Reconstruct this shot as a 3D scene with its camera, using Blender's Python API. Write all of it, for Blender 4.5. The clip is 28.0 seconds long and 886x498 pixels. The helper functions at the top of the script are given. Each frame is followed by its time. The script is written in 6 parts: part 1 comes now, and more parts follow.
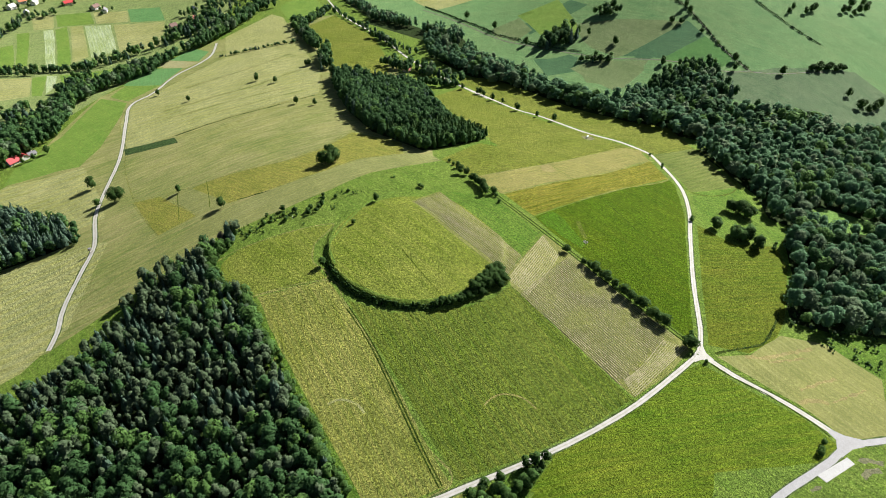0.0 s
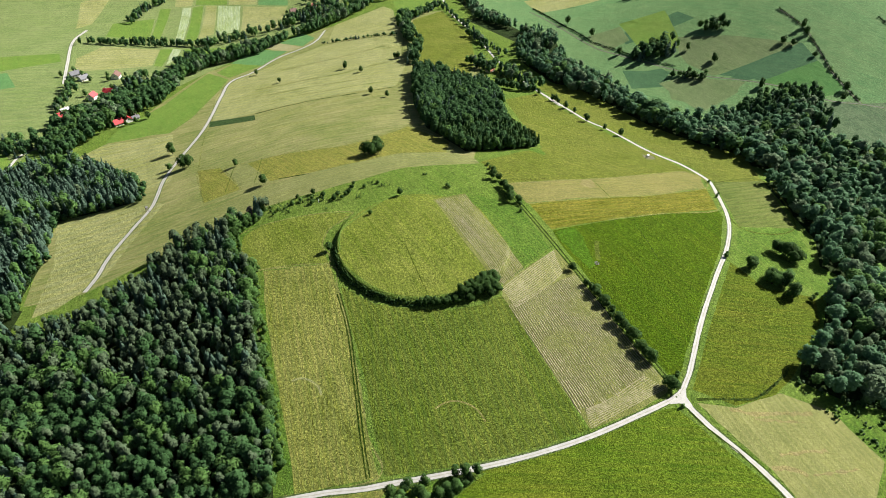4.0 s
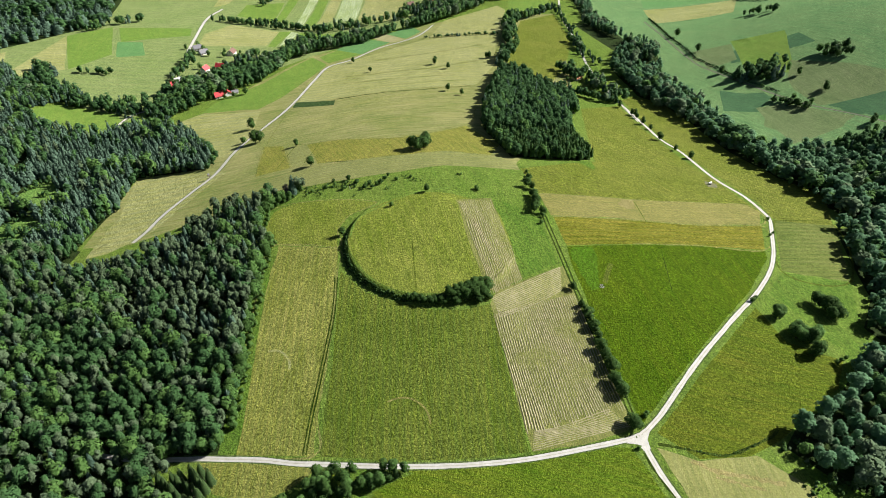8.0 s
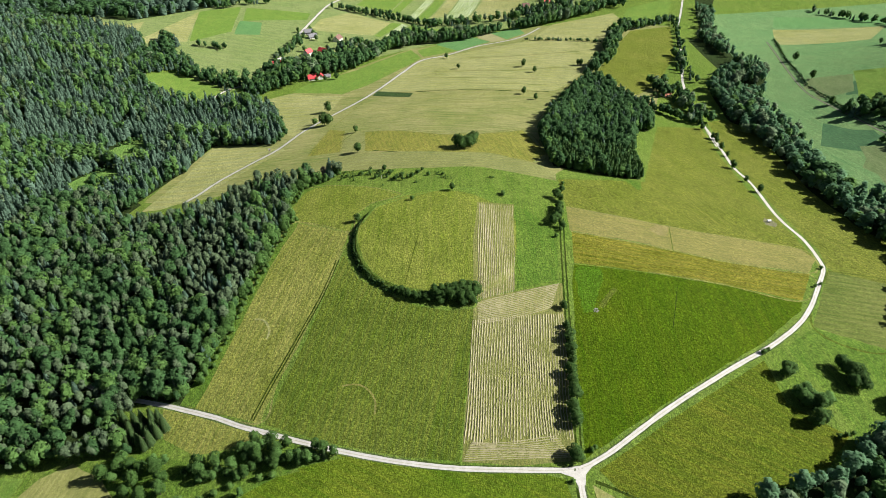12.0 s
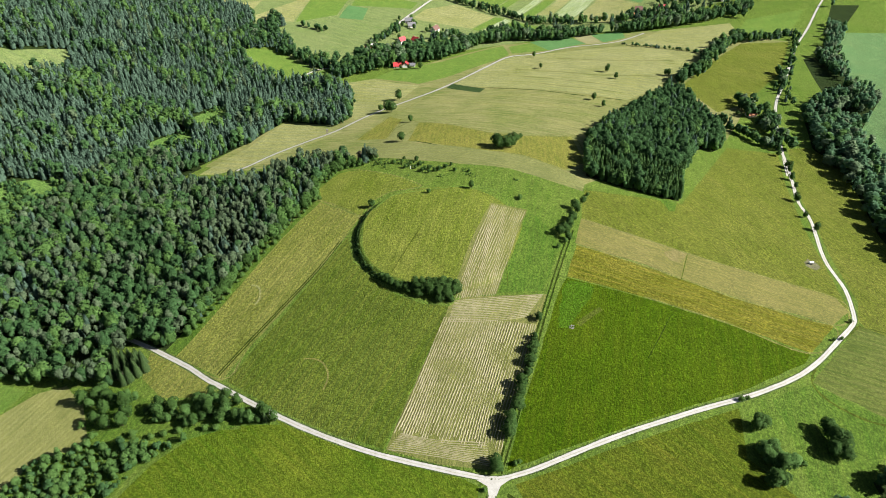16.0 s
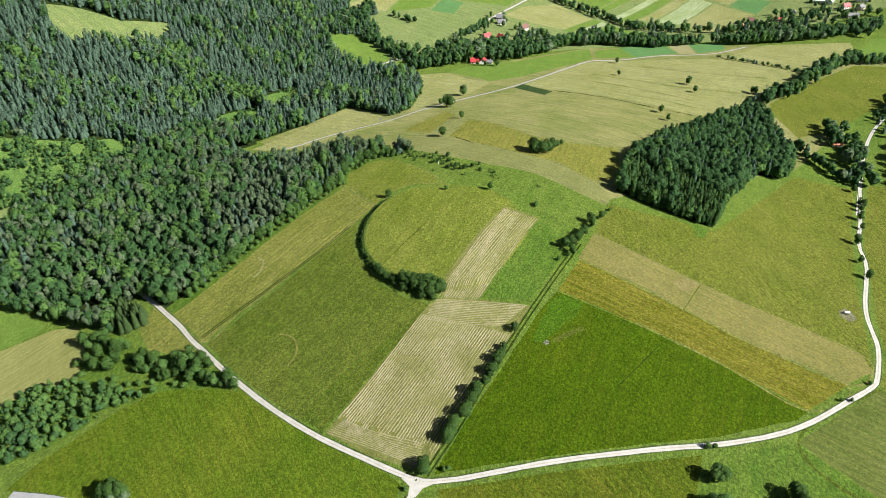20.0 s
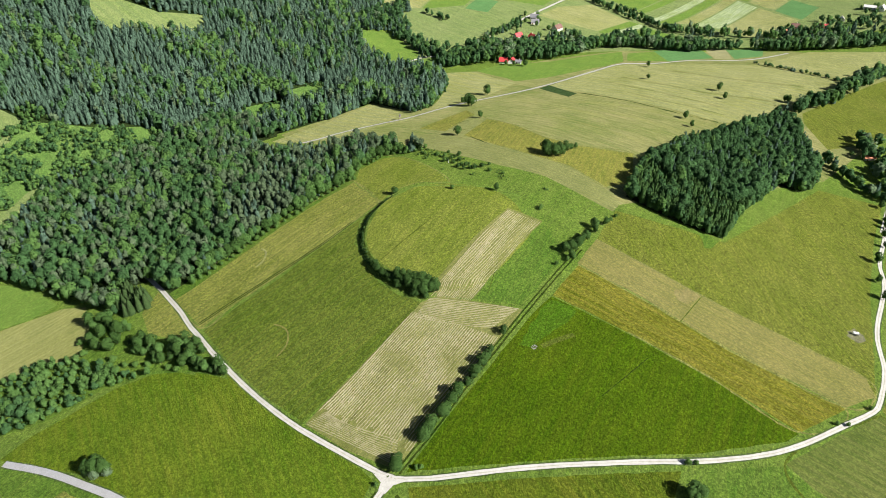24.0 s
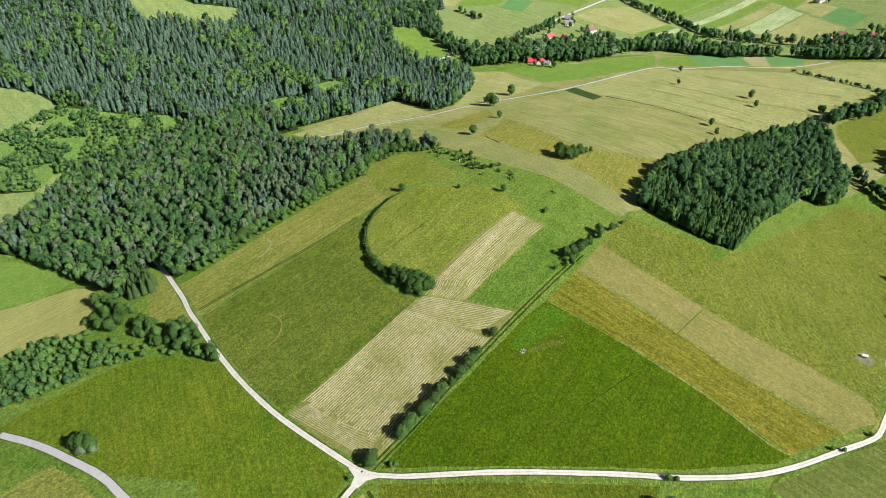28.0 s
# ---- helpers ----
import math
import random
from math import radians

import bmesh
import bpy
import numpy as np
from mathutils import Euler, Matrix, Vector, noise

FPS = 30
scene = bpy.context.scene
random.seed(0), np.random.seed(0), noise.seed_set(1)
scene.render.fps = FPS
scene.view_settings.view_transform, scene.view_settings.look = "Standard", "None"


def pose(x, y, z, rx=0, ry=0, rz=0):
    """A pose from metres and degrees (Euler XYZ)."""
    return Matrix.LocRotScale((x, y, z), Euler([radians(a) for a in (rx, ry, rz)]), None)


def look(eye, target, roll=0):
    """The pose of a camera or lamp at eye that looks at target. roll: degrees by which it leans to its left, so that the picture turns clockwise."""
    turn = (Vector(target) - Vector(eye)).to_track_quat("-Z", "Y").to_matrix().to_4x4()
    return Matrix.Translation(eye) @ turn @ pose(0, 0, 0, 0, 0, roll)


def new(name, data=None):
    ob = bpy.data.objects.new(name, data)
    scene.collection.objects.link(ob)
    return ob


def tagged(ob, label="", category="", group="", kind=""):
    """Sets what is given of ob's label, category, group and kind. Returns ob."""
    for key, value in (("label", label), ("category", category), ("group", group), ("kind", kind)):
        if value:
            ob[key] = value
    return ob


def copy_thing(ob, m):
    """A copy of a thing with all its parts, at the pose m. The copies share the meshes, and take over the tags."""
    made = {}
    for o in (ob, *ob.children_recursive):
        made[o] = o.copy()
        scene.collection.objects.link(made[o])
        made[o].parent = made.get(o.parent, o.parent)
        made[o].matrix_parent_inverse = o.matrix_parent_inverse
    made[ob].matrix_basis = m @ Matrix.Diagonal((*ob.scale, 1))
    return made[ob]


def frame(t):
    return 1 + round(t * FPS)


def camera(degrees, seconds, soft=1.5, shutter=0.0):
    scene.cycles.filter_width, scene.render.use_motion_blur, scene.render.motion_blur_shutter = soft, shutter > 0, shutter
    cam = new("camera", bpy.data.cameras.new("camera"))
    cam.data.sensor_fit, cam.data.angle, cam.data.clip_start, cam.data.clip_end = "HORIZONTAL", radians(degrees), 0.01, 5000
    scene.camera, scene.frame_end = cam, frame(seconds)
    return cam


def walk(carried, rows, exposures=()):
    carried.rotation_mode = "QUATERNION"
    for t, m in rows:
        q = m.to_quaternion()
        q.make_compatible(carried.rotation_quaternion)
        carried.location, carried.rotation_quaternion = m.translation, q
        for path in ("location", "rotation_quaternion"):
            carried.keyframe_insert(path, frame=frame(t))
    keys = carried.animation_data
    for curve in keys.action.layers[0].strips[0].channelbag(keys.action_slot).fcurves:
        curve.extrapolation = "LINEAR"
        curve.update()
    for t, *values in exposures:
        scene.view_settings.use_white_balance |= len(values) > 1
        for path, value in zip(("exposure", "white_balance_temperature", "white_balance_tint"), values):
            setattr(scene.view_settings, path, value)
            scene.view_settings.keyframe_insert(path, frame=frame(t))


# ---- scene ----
# ---------------------------------------------------------------- camera
cam = camera(68.72, 28.0, soft=0.5)
walk(cam, [
    (0, pose(-217.23, -200.38, 225.01, 54.313, 0, -40.705) @ pose(0, 0, 0, 0, 0, -0.496)),
    (0.5, pose(-210.83, -205.54, 224.99, 54.317, 0, -39.188) @ pose(0, 0, 0, 0, 0, -0.512)),
    (1.5, pose(-197.57, -216.34, 225.59, 54.357, 0, -35.959) @ pose(0, 0, 0, 0, 0, -0.473)),
    (3, pose(-175.39, -231.85, 226.65, 54.306, 0, -30.838) @ pose(0, 0, 0, 0, 0, -0.487)),
    (5.5, pose(-136.00, -252.85, 228.67, 54.140, 0, -22.351) @ pose(0, 0, 0, 0, 0, -0.499)),
    (8, pose(-92.50, -267.91, 228.94, 54.196, 0, -13.663) @ pose(0, 0, 0, 0, 0, -0.496)),
    (10, pose(-55.07, -274.59, 228.44, 54.230, 0, -6.575) @ pose(0, 0, 0, 0, 0, -0.553)),
    (12, pose(-19.65, -276.93, 227.76, 54.269, 0, 0.000) @ pose(0, 0, 0, 0, 0, -0.208)),
    (14.5, pose(28.48, -276.22, 230.74, 53.909, 0, 8.414) @ pose(0, 0, 0, 0, 0, -0.370)),
    (17, pose(73.68, -266.33, 231.76, 53.644, 0, 16.724) @ pose(0, 0, 0, 0, 0, -0.337)),
    (19, pose(108.67, -253.15, 231.63, 53.467, 0, 23.451) @ pose(0, 0, 0, 0, 0, -0.493)),
    (19.5, pose(116.98, -249.52, 232.35, 53.366, 0, 25.060) @ pose(0, 0, 0, 0, 0, -0.339)),
    (20, pose(119.78, -247.75, 231.47, 53.417, 0, 25.667) @ pose(0, 0, 0, 0, 0, -0.418)),
    (21.5, pose(128.44, -243.61, 231.80, 53.336, 0, 27.374) @ pose(0, 0, 0, 0, 0, -0.434)),
    (23.5, pose(139.71, -237.13, 232.27, 53.242, 0, 29.687) @ pose(0, 0, 0, 0, 0, -0.528)),
    (25, pose(147.40, -232.26, 231.91, 53.218, 0, 31.311) @ pose(0, 0, 0, 0, 0, -0.484)),
    (28, pose(162.20, -221.93, 231.51, 53.155, 0, 34.645) @ pose(0, 0, 0, 0, 0, -0.507)),
])


# ---------------------------------------------------------------- world, sun, exposure
SUN_ELEVATION, SUN_AZIMUTH = 37.0, 3.0          # degrees; azimuth from +x towards +y
world = bpy.data.worlds.new("sky")
scene.world = world
world.use_nodes = True
wn = world.node_tree.nodes
sky = wn.new("ShaderNodeTexSky")
sky.sky_type, sky.sun_disc = "NISHITA", False
sky.sun_elevation, sky.sun_rotation = radians(SUN_ELEVATION), radians(90 - SUN_AZIMUTH)
sky.air_density, sky.dust_density = 1.0, 1.2
wn["Background"].inputs["Strength"].default_value = 0.027
world.node_tree.links.new(sky.outputs["Color"], wn["Background"].inputs["Color"])
sun_data = bpy.data.lights.new("sun", "SUN")
sun_data.energy, sun_data.angle, sun_data.color = 5.2, radians(0.55), (1.0, 0.962, 0.915)
sun = new("sun", sun_data)
_e, _a = radians(SUN_ELEVATION), radians(SUN_AZIMUTH)
sun.matrix_world = look((math.cos(_a) * math.cos(_e) * 500, math.sin(_a) * math.cos(_e) * 500, math.sin(_e) * 500), (0, 0, 0))
scene.view_settings.exposure = 1.0

# ---------------------------------------------------------------- the lie of the land
RELIEF = [
    [-6.3, 0.1, 7.1, 18.9, 25.4, 8, -12.6, -31, -50.6],
    [14.8, 4.2, -6.7, -12.8, 2.9, -6.9, -3.8, -17.4, -29.2],
    [-4.2, 6.5, 2, 11.2, 11.4, 11.3, 16.5, -3.3, -3.9],
    [33.9, 17.4, -15.1, 4.4, 33.9, -6.8, -20, 17.6, 27.8],
    [68.4, 26.3, -9.9, -14.5, 0.9, 0, 2.8, 39.2, 35.1],
    [-8.2, 5.6, 6.9, 0.1, -2.6, 15.4, -11.6, -7.5, 7.5],
    [-20.3, -4.2, 6.2, -3.3, -19.1, -4.9, -5.3, -10.5, -6.7],
    [-12, -6.5, -1.1, -4, -11.2, -2.8, 11.9, 8.5, -5.4],
]
RELIEF_X, RELIEF_Y, RELIEF_STEP, RELIEF_SIGMA, RELIEF_BASE = -720.0, -360.0, 180.0, 150.0, -40.0
FORT = (-22.0, 52.0, 53.0, 54.0)


def ease(v):
    v = np.clip(v, 0, 1)
    return v * v * (3 - 2 * v)


def height(x, y):
    """Height of the ground: broad swells, and the raised earthwork with its steep bank to the south-west."""
    x, y = np.asarray(x, float), np.asarray(y, float)
    z = np.full(np.broadcast(x, y).shape, RELIEF_BASE)
    for j, row in enumerate(RELIEF):
        wy = np.exp(-((y - RELIEF_Y - j * RELIEF_STEP) ** 2) / (2 * RELIEF_SIGMA ** 2))
        for i, a in enumerate(row):
            z = z + a * wy * np.exp(-((x - RELIEF_X - i * RELIEF_STEP) ** 2) / (2 * RELIEF_SIGMA ** 2))
    r = np.hypot((x - FORT[0]) / FORT[2], (y - FORT[1]) / FORT[3])
    side = ease((np.cos(np.arctan2(y - FORT[1], x - FORT[0]) - radians(225)) + 0.55) / 0.8)
    return z + 3.4 * ease((1 - r) / 0.07 + 0.4) * side + 3.0 * (1 - side) * ease((1.1 - r) / 0.7)


def zat(x, y):
    return float(height(np.array([x]), np.array([y]))[0])


# ---------------------------------------------------------------- materials
def nodes_of(name):
    m = bpy.data.materials.new(name)
    m.use_nodes = True
    t = m.node_tree
    return m, t.nodes, t.links, t.nodes["Principled BSDF"]


def ramp(n, stops):
    r = n.new("ShaderNodeValToRGB")
    e = r.color_ramp.elements
    while len(e) < len(stops):
        e.new(0.5)
    for k, (p, c) in enumerate(stops):
        e[k].position, e[k].color = p, (*c, 1)
    return r


def mixed(n, l, fac, a, b, blend="MIX"):
    m = n.new("ShaderNodeMix")
    m.data_type, m.blend_type = "RGBA", blend
    for sock, v in ((m.inputs[0], fac), (m.inputs[6], a), (m.inputs[7], b)):
        if isinstance(v, (float, int)):
            sock.default_value = v
        elif isinstance(v, tuple):
            sock.default_value = (*v, 1)
        else:
            l.new(v, sock)
    return m.outputs[2]


def noise_at(n, l, vec, scale, detail=3.0, rough=0.6):
    t = n.new("ShaderNodeTexNoise")
    t.inputs["Scale"].default_value, t.inputs["Detail"].default_value, t.inputs["Roughness"].default_value = scale, detail, rough
    l.new(vec, t.inputs["Vector"])
    return t.outputs["Fac"]


def grass(name, dark, light, dry, dry_amount=0.35, rows=0.0, row_angle=0.0, row_depth=0.0, row_colour=(0.2, 0.2, 0.08), tuft=0.9, depth=0.95, wander=1.2, waxy=0.055):
    """Meadow or crop with waxy blades: two greens in patches, dry streaks, tufts with lit tops and shaded gaps put into
    the colour, and drill or mowing lines of a given spacing where rows > 0.
    """
    m, n, l, b = nodes_of(name)
    co = n.new("ShaderNodeTexCoord").outputs["Object"]
    big = noise_at(n, l, co, 0.022, 4.0, 0.55)
    mid = noise_at(n, l, co, 0.13, 5.0, 0.72)
    fine = noise_at(n, l, co, tuft * 1.25, 5.0, 0.80)
    turn = n.new("ShaderNodeMapping")
    turn.inputs["Rotation"].default_value = (0, 0, radians(-row_angle))
    l.new(co, turn.inputs["Vector"])
    stretch = n.new("ShaderNodeMapping")
    stretch.inputs["Scale"].default_value = (0.45, 0.035, 0.1)
    l.new(turn.outputs["Vector"], stretch.inputs["Vector"])
    streak = noise_at(n, l, stretch.outputs["Vector"], 1.0, 4.0, 0.6)
    green = ramp(n, [(0.26, dark), (0.74, light)])
    l.new(mid, green.inputs["Fac"])
    col = green.outputs["Color"]
    dryness = ramp(n, [(0.38, (0, 0, 0)), (0.72, (1, 1, 1))])
    l.new(mixed(n, l, 0.6, big, streak), dryness.inputs["Fac"])
    amount = n.new("ShaderNodeMath")
    amount.operation = "MULTIPLY"
    l.new(dryness.outputs["Color"], amount.inputs[0])
    amount.inputs[1].default_value = dry_amount * 1.6
    col = mixed(n, l, amount.outputs[0], col, dry)
    if rows:
        w = n.new("ShaderNodeTexWave")
        w.bands_direction = "X"
        w.inputs["Scale"].default_value = 0.314 / rows
        w.inputs["Distortion"].default_value, w.inputs["Detail"].default_value, w.inputs["Detail Scale"].default_value = wander, 2.0, 0.4
        l.new(turn.outputs["Vector"], w.inputs["Vector"])
        wr = ramp(n, [(0.35, (0, 0, 0)), (0.8, (row_depth,) * 3)])
        l.new(w.outputs["Fac"], wr.inputs["Fac"])
        col = mixed(n, l, wr.outputs["Color"], col, row_colour)
    clump_map = n.new("ShaderNodeMapping")
    clump_map.inputs["Scale"].default_value = (1.0, 0.55, 0.8)
    l.new(turn.outputs["Vector"], clump_map.inputs["Vector"])
    clump = noise_at(n, l, clump_map.outputs["Vector"], 1.0, 5.0, 0.74)
    vor = n.new("ShaderNodeTexVoronoi")
    vor.feature = "SMOOTH_F1"
    vor.inputs["Scale"].default_value, vor.inputs["Smoothness"].default_value = 0.62, 0.25
    bend = n.new("ShaderNodeVectorMath")
    bend.operation = "MULTIPLY_ADD"
    wob = n.new("ShaderNodeTexNoise")
    wob.inputs["Scale"].default_value, wob.inputs["Detail"].default_value = 0.5, 3.0
    l.new(turn.outputs["Vector"], wob.inputs["Vector"])
    l.new(wob.outputs["Color"], bend.inputs[0])
    bend.inputs[1].default_value = (2.6, 2.6, 0)
    l.new(turn.outputs["Vector"], bend.inputs[2])
    l.new(bend.outputs["Vector"], vor.inputs["Vector"])
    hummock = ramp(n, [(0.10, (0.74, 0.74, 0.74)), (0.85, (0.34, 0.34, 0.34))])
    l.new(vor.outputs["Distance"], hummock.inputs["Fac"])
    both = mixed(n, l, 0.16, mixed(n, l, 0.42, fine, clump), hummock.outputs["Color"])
    # sunlit tuft tops and the shade between them, multiplied into the colour
    tuft_shade = ramp(n, [(0.41, (1 - 0.50 * depth,) * 3), (0.50, (0.95,) * 3), (0.59, (1 + 0.80 * depth, 1 + 0.74 * depth, 1 + 0.54 * depth))])
    l.new(both, tuft_shade.inputs["Fac"])
    col = mixed(n, l, 0.9, col, tuft_shade.outputs["Color"], "MULTIPLY")
    patch = ramp(n, [(0.35, (0.88, 0.91, 0.88)), (0.65, (1.10, 1.08, 1.05))])
    long_map = n.new("ShaderNodeMapping")
    long_map.inputs["Scale"].default_value = (0.9, 0.05, 0.3)
    l.new(turn.outputs["Vector"], long_map.inputs["Vector"])
    l.new(mixed(n, l, 0.5, noise_at(n, l, co, 0.055, 3.0, 0.6), noise_at(n, l, long_map.outputs["Vector"], 1.0, 3.0, 0.65)), patch.inputs["Fac"])
    col = mixed(n, l, 1.0, col, patch.outputs["Color"], "MULTIPLY")
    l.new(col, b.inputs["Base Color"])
    b.inputs["Roughness"].default_value = 0.85
    b.inputs["Specular IOR Level"].default_value = 0.05
    b.inputs["Sheen Weight"].default_value, b.inputs["Sheen Roughness"].default_value = 0.7, 0.5
    l.new(col, b.inputs["Sheen Tint"])
    bump = n.new("ShaderNodeBump")
    bump.inputs["Strength"].default_value, bump.inputs["Distance"].default_value = 1.0, 1.8 * depth
    l.new(both, bump.inputs["Height"])
    l.new(bump.outputs["Normal"], b.inputs["Normal"])
    shine = n.new("ShaderNodeBsdfGlossy")
    shine.inputs["Roughness"].default_value = 0.55
    l.new(mixed(n, l, 1.0, col, (4.0, 4.0, 5.0), "MULTIPLY"), shine.inputs["Color"])
    l.new(bump.outputs["Normal"], shine.inputs["Normal"])
    mx = n.new("ShaderNodeMixShader")
    mx.inputs[0].default_value = waxy
    l.new(b.outputs[0], mx.inputs[1])
    l.new(shine.outputs[0], mx.inputs[2])
    l.new(mx.outputs[0], n["Material Output"].inputs["Surface"])
    return m


def gravel(name, base, worn, edge=0.5):
    m, n, l, b = nodes_of(name)
    co = n.new("ShaderNodeTexCoord").outputs["Object"]
    r = ramp(n, [(0.3, worn), (0.7, base)])
    l.new(noise_at(n, l, co, 0.35, 4.0), r.inputs["Fac"])
    t = ramp(n, [(0.3, (0.8, 0.8, 0.8)), (0.7, (1.1, 1.1, 1.1))])
    l.new(noise_at(n, l, co, 3.0, 2.0), t.inputs["Fac"])
    l.new(mixed(n, l, 0.8, r.outputs["Color"], t.outputs["Color"], "MULTIPLY"), b.inputs["Base Color"])
    b.inputs["Roughness"].default_value = 0.9
    return m


def leaves(name, dark, light, patch=0.06, thin=0.25):
    """Foliage: each spray its own green, crowns and whole stands shifting in patches, a little light through the leaves."""
    m, n, l, b = nodes_of(name)
    g = n.new("ShaderNodeNewGeometry")
    o = n.new("ShaderNodeObjectInfo")
    co = n.new("ShaderNodeTexCoord").outputs["Object"]
    total = None
    for source, gain, shift in ((g.outputs["Random Per Island"], 0.55, -0.42), (noise_at(n, l, co, patch, 2.0), 0.75, 0.0), (noise_at(n, l, co, 0.21, 1.0), 0.75, 0.0), (o.outputs["Random"], 0.22, 0.0)):
        add = n.new("ShaderNodeMath")
        add.operation = "MULTIPLY_ADD"
        l.new(source, add.inputs[0])
        add.inputs[1].default_value, add.inputs[2].default_value = gain, shift
        if total is not None:
            l.new(total, add.inputs[2])
        total = add.outputs[0]
    r1 = ramp(n, [(0.0, dark), (1.0, light)])
    l.new(total, r1.inputs["Fac"])
    l.new(r1.outputs["Color"], b.inputs["Base Color"])
    b.inputs["Roughness"].default_value = 0.8
    b.inputs["Specular IOR Level"].default_value = 0.08
    tr = n.new("ShaderNodeBsdfTranslucent")
    l.new(r1.outputs["Color"], tr.inputs["Color"])
    mx = n.new("ShaderNodeMixShader")
    mx.inputs[0].default_value = thin
    l.new(b.outputs[0], mx.inputs[1])
    l.new(tr.outputs[0], mx.inputs[2])
    l.new(mx.outputs[0], n["Material Output"].inputs["Surface"])
    return m


def plain(name, colour, rough=0.7, metal=0.0, spread=0.15, scale=1.5):
    m, n, l, b = nodes_of(name)
    co = n.new("ShaderNodeTexCoord").outputs["Object"]
    r = ramp(n, [(0.3, tuple(c * (1 - spread) for c in colour)), (0.7, tuple(min(1, c * (1 + spread)) for c in colour))])
    l.new(noise_at(n, l, co, scale, 4.0), r.inputs["Fac"])
    l.new(r.outputs["Color"], b.inputs["Base Color"])
    b.inputs["Roughness"].default_value, b.inputs["Metallic"].default_value = rough, metal
    return m


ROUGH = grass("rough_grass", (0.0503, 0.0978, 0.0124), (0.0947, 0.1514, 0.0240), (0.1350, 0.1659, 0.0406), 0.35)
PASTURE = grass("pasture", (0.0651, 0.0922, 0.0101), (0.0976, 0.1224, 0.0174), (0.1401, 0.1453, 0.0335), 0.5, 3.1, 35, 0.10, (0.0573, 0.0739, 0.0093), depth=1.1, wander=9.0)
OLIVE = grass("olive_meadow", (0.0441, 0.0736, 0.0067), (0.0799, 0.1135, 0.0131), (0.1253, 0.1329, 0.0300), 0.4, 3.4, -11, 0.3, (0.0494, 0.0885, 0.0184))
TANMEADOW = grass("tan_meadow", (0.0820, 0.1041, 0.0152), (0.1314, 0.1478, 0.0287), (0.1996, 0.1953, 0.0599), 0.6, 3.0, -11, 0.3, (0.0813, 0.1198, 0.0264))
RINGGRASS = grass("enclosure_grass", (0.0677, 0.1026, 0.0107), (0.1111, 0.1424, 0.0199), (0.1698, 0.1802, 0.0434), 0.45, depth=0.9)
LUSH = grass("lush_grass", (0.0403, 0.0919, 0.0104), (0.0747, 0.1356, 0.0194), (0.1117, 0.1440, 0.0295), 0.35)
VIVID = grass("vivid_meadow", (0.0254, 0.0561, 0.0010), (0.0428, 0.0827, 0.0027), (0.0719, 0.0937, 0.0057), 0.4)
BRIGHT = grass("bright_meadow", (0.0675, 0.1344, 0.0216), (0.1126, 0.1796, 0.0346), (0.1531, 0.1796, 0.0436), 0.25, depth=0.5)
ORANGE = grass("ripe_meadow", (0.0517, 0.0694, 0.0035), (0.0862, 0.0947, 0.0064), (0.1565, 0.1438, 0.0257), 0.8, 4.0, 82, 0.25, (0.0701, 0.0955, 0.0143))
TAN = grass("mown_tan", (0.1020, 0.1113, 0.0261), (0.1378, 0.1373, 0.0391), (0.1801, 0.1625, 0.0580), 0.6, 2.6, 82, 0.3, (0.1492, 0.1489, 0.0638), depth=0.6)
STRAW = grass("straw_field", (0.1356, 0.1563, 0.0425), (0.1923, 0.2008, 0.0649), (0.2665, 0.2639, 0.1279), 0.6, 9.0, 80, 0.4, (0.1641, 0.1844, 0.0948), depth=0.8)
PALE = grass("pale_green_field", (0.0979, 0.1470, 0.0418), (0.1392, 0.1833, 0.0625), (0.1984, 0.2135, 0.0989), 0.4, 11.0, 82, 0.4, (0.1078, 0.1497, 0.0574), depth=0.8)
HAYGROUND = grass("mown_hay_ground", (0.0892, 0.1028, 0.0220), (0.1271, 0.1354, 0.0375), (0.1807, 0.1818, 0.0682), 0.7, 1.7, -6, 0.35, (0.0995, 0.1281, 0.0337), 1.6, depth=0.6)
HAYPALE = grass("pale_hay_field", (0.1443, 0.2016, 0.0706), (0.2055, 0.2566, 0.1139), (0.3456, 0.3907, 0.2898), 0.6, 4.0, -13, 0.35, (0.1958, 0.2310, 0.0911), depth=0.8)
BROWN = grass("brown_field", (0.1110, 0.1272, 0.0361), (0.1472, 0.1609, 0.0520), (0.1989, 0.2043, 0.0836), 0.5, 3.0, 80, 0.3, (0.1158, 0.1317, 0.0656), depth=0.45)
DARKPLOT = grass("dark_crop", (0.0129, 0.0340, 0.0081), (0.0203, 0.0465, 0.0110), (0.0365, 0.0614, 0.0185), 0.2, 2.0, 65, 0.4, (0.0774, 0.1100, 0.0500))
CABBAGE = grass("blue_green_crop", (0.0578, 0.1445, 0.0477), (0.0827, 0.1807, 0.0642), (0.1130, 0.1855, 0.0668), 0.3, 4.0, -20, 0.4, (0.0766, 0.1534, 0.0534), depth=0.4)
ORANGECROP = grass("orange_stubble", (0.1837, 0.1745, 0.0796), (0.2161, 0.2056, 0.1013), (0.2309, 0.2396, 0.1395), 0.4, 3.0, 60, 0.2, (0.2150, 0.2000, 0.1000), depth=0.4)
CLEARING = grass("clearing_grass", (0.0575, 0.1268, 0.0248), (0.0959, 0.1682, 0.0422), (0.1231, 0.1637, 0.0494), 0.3)
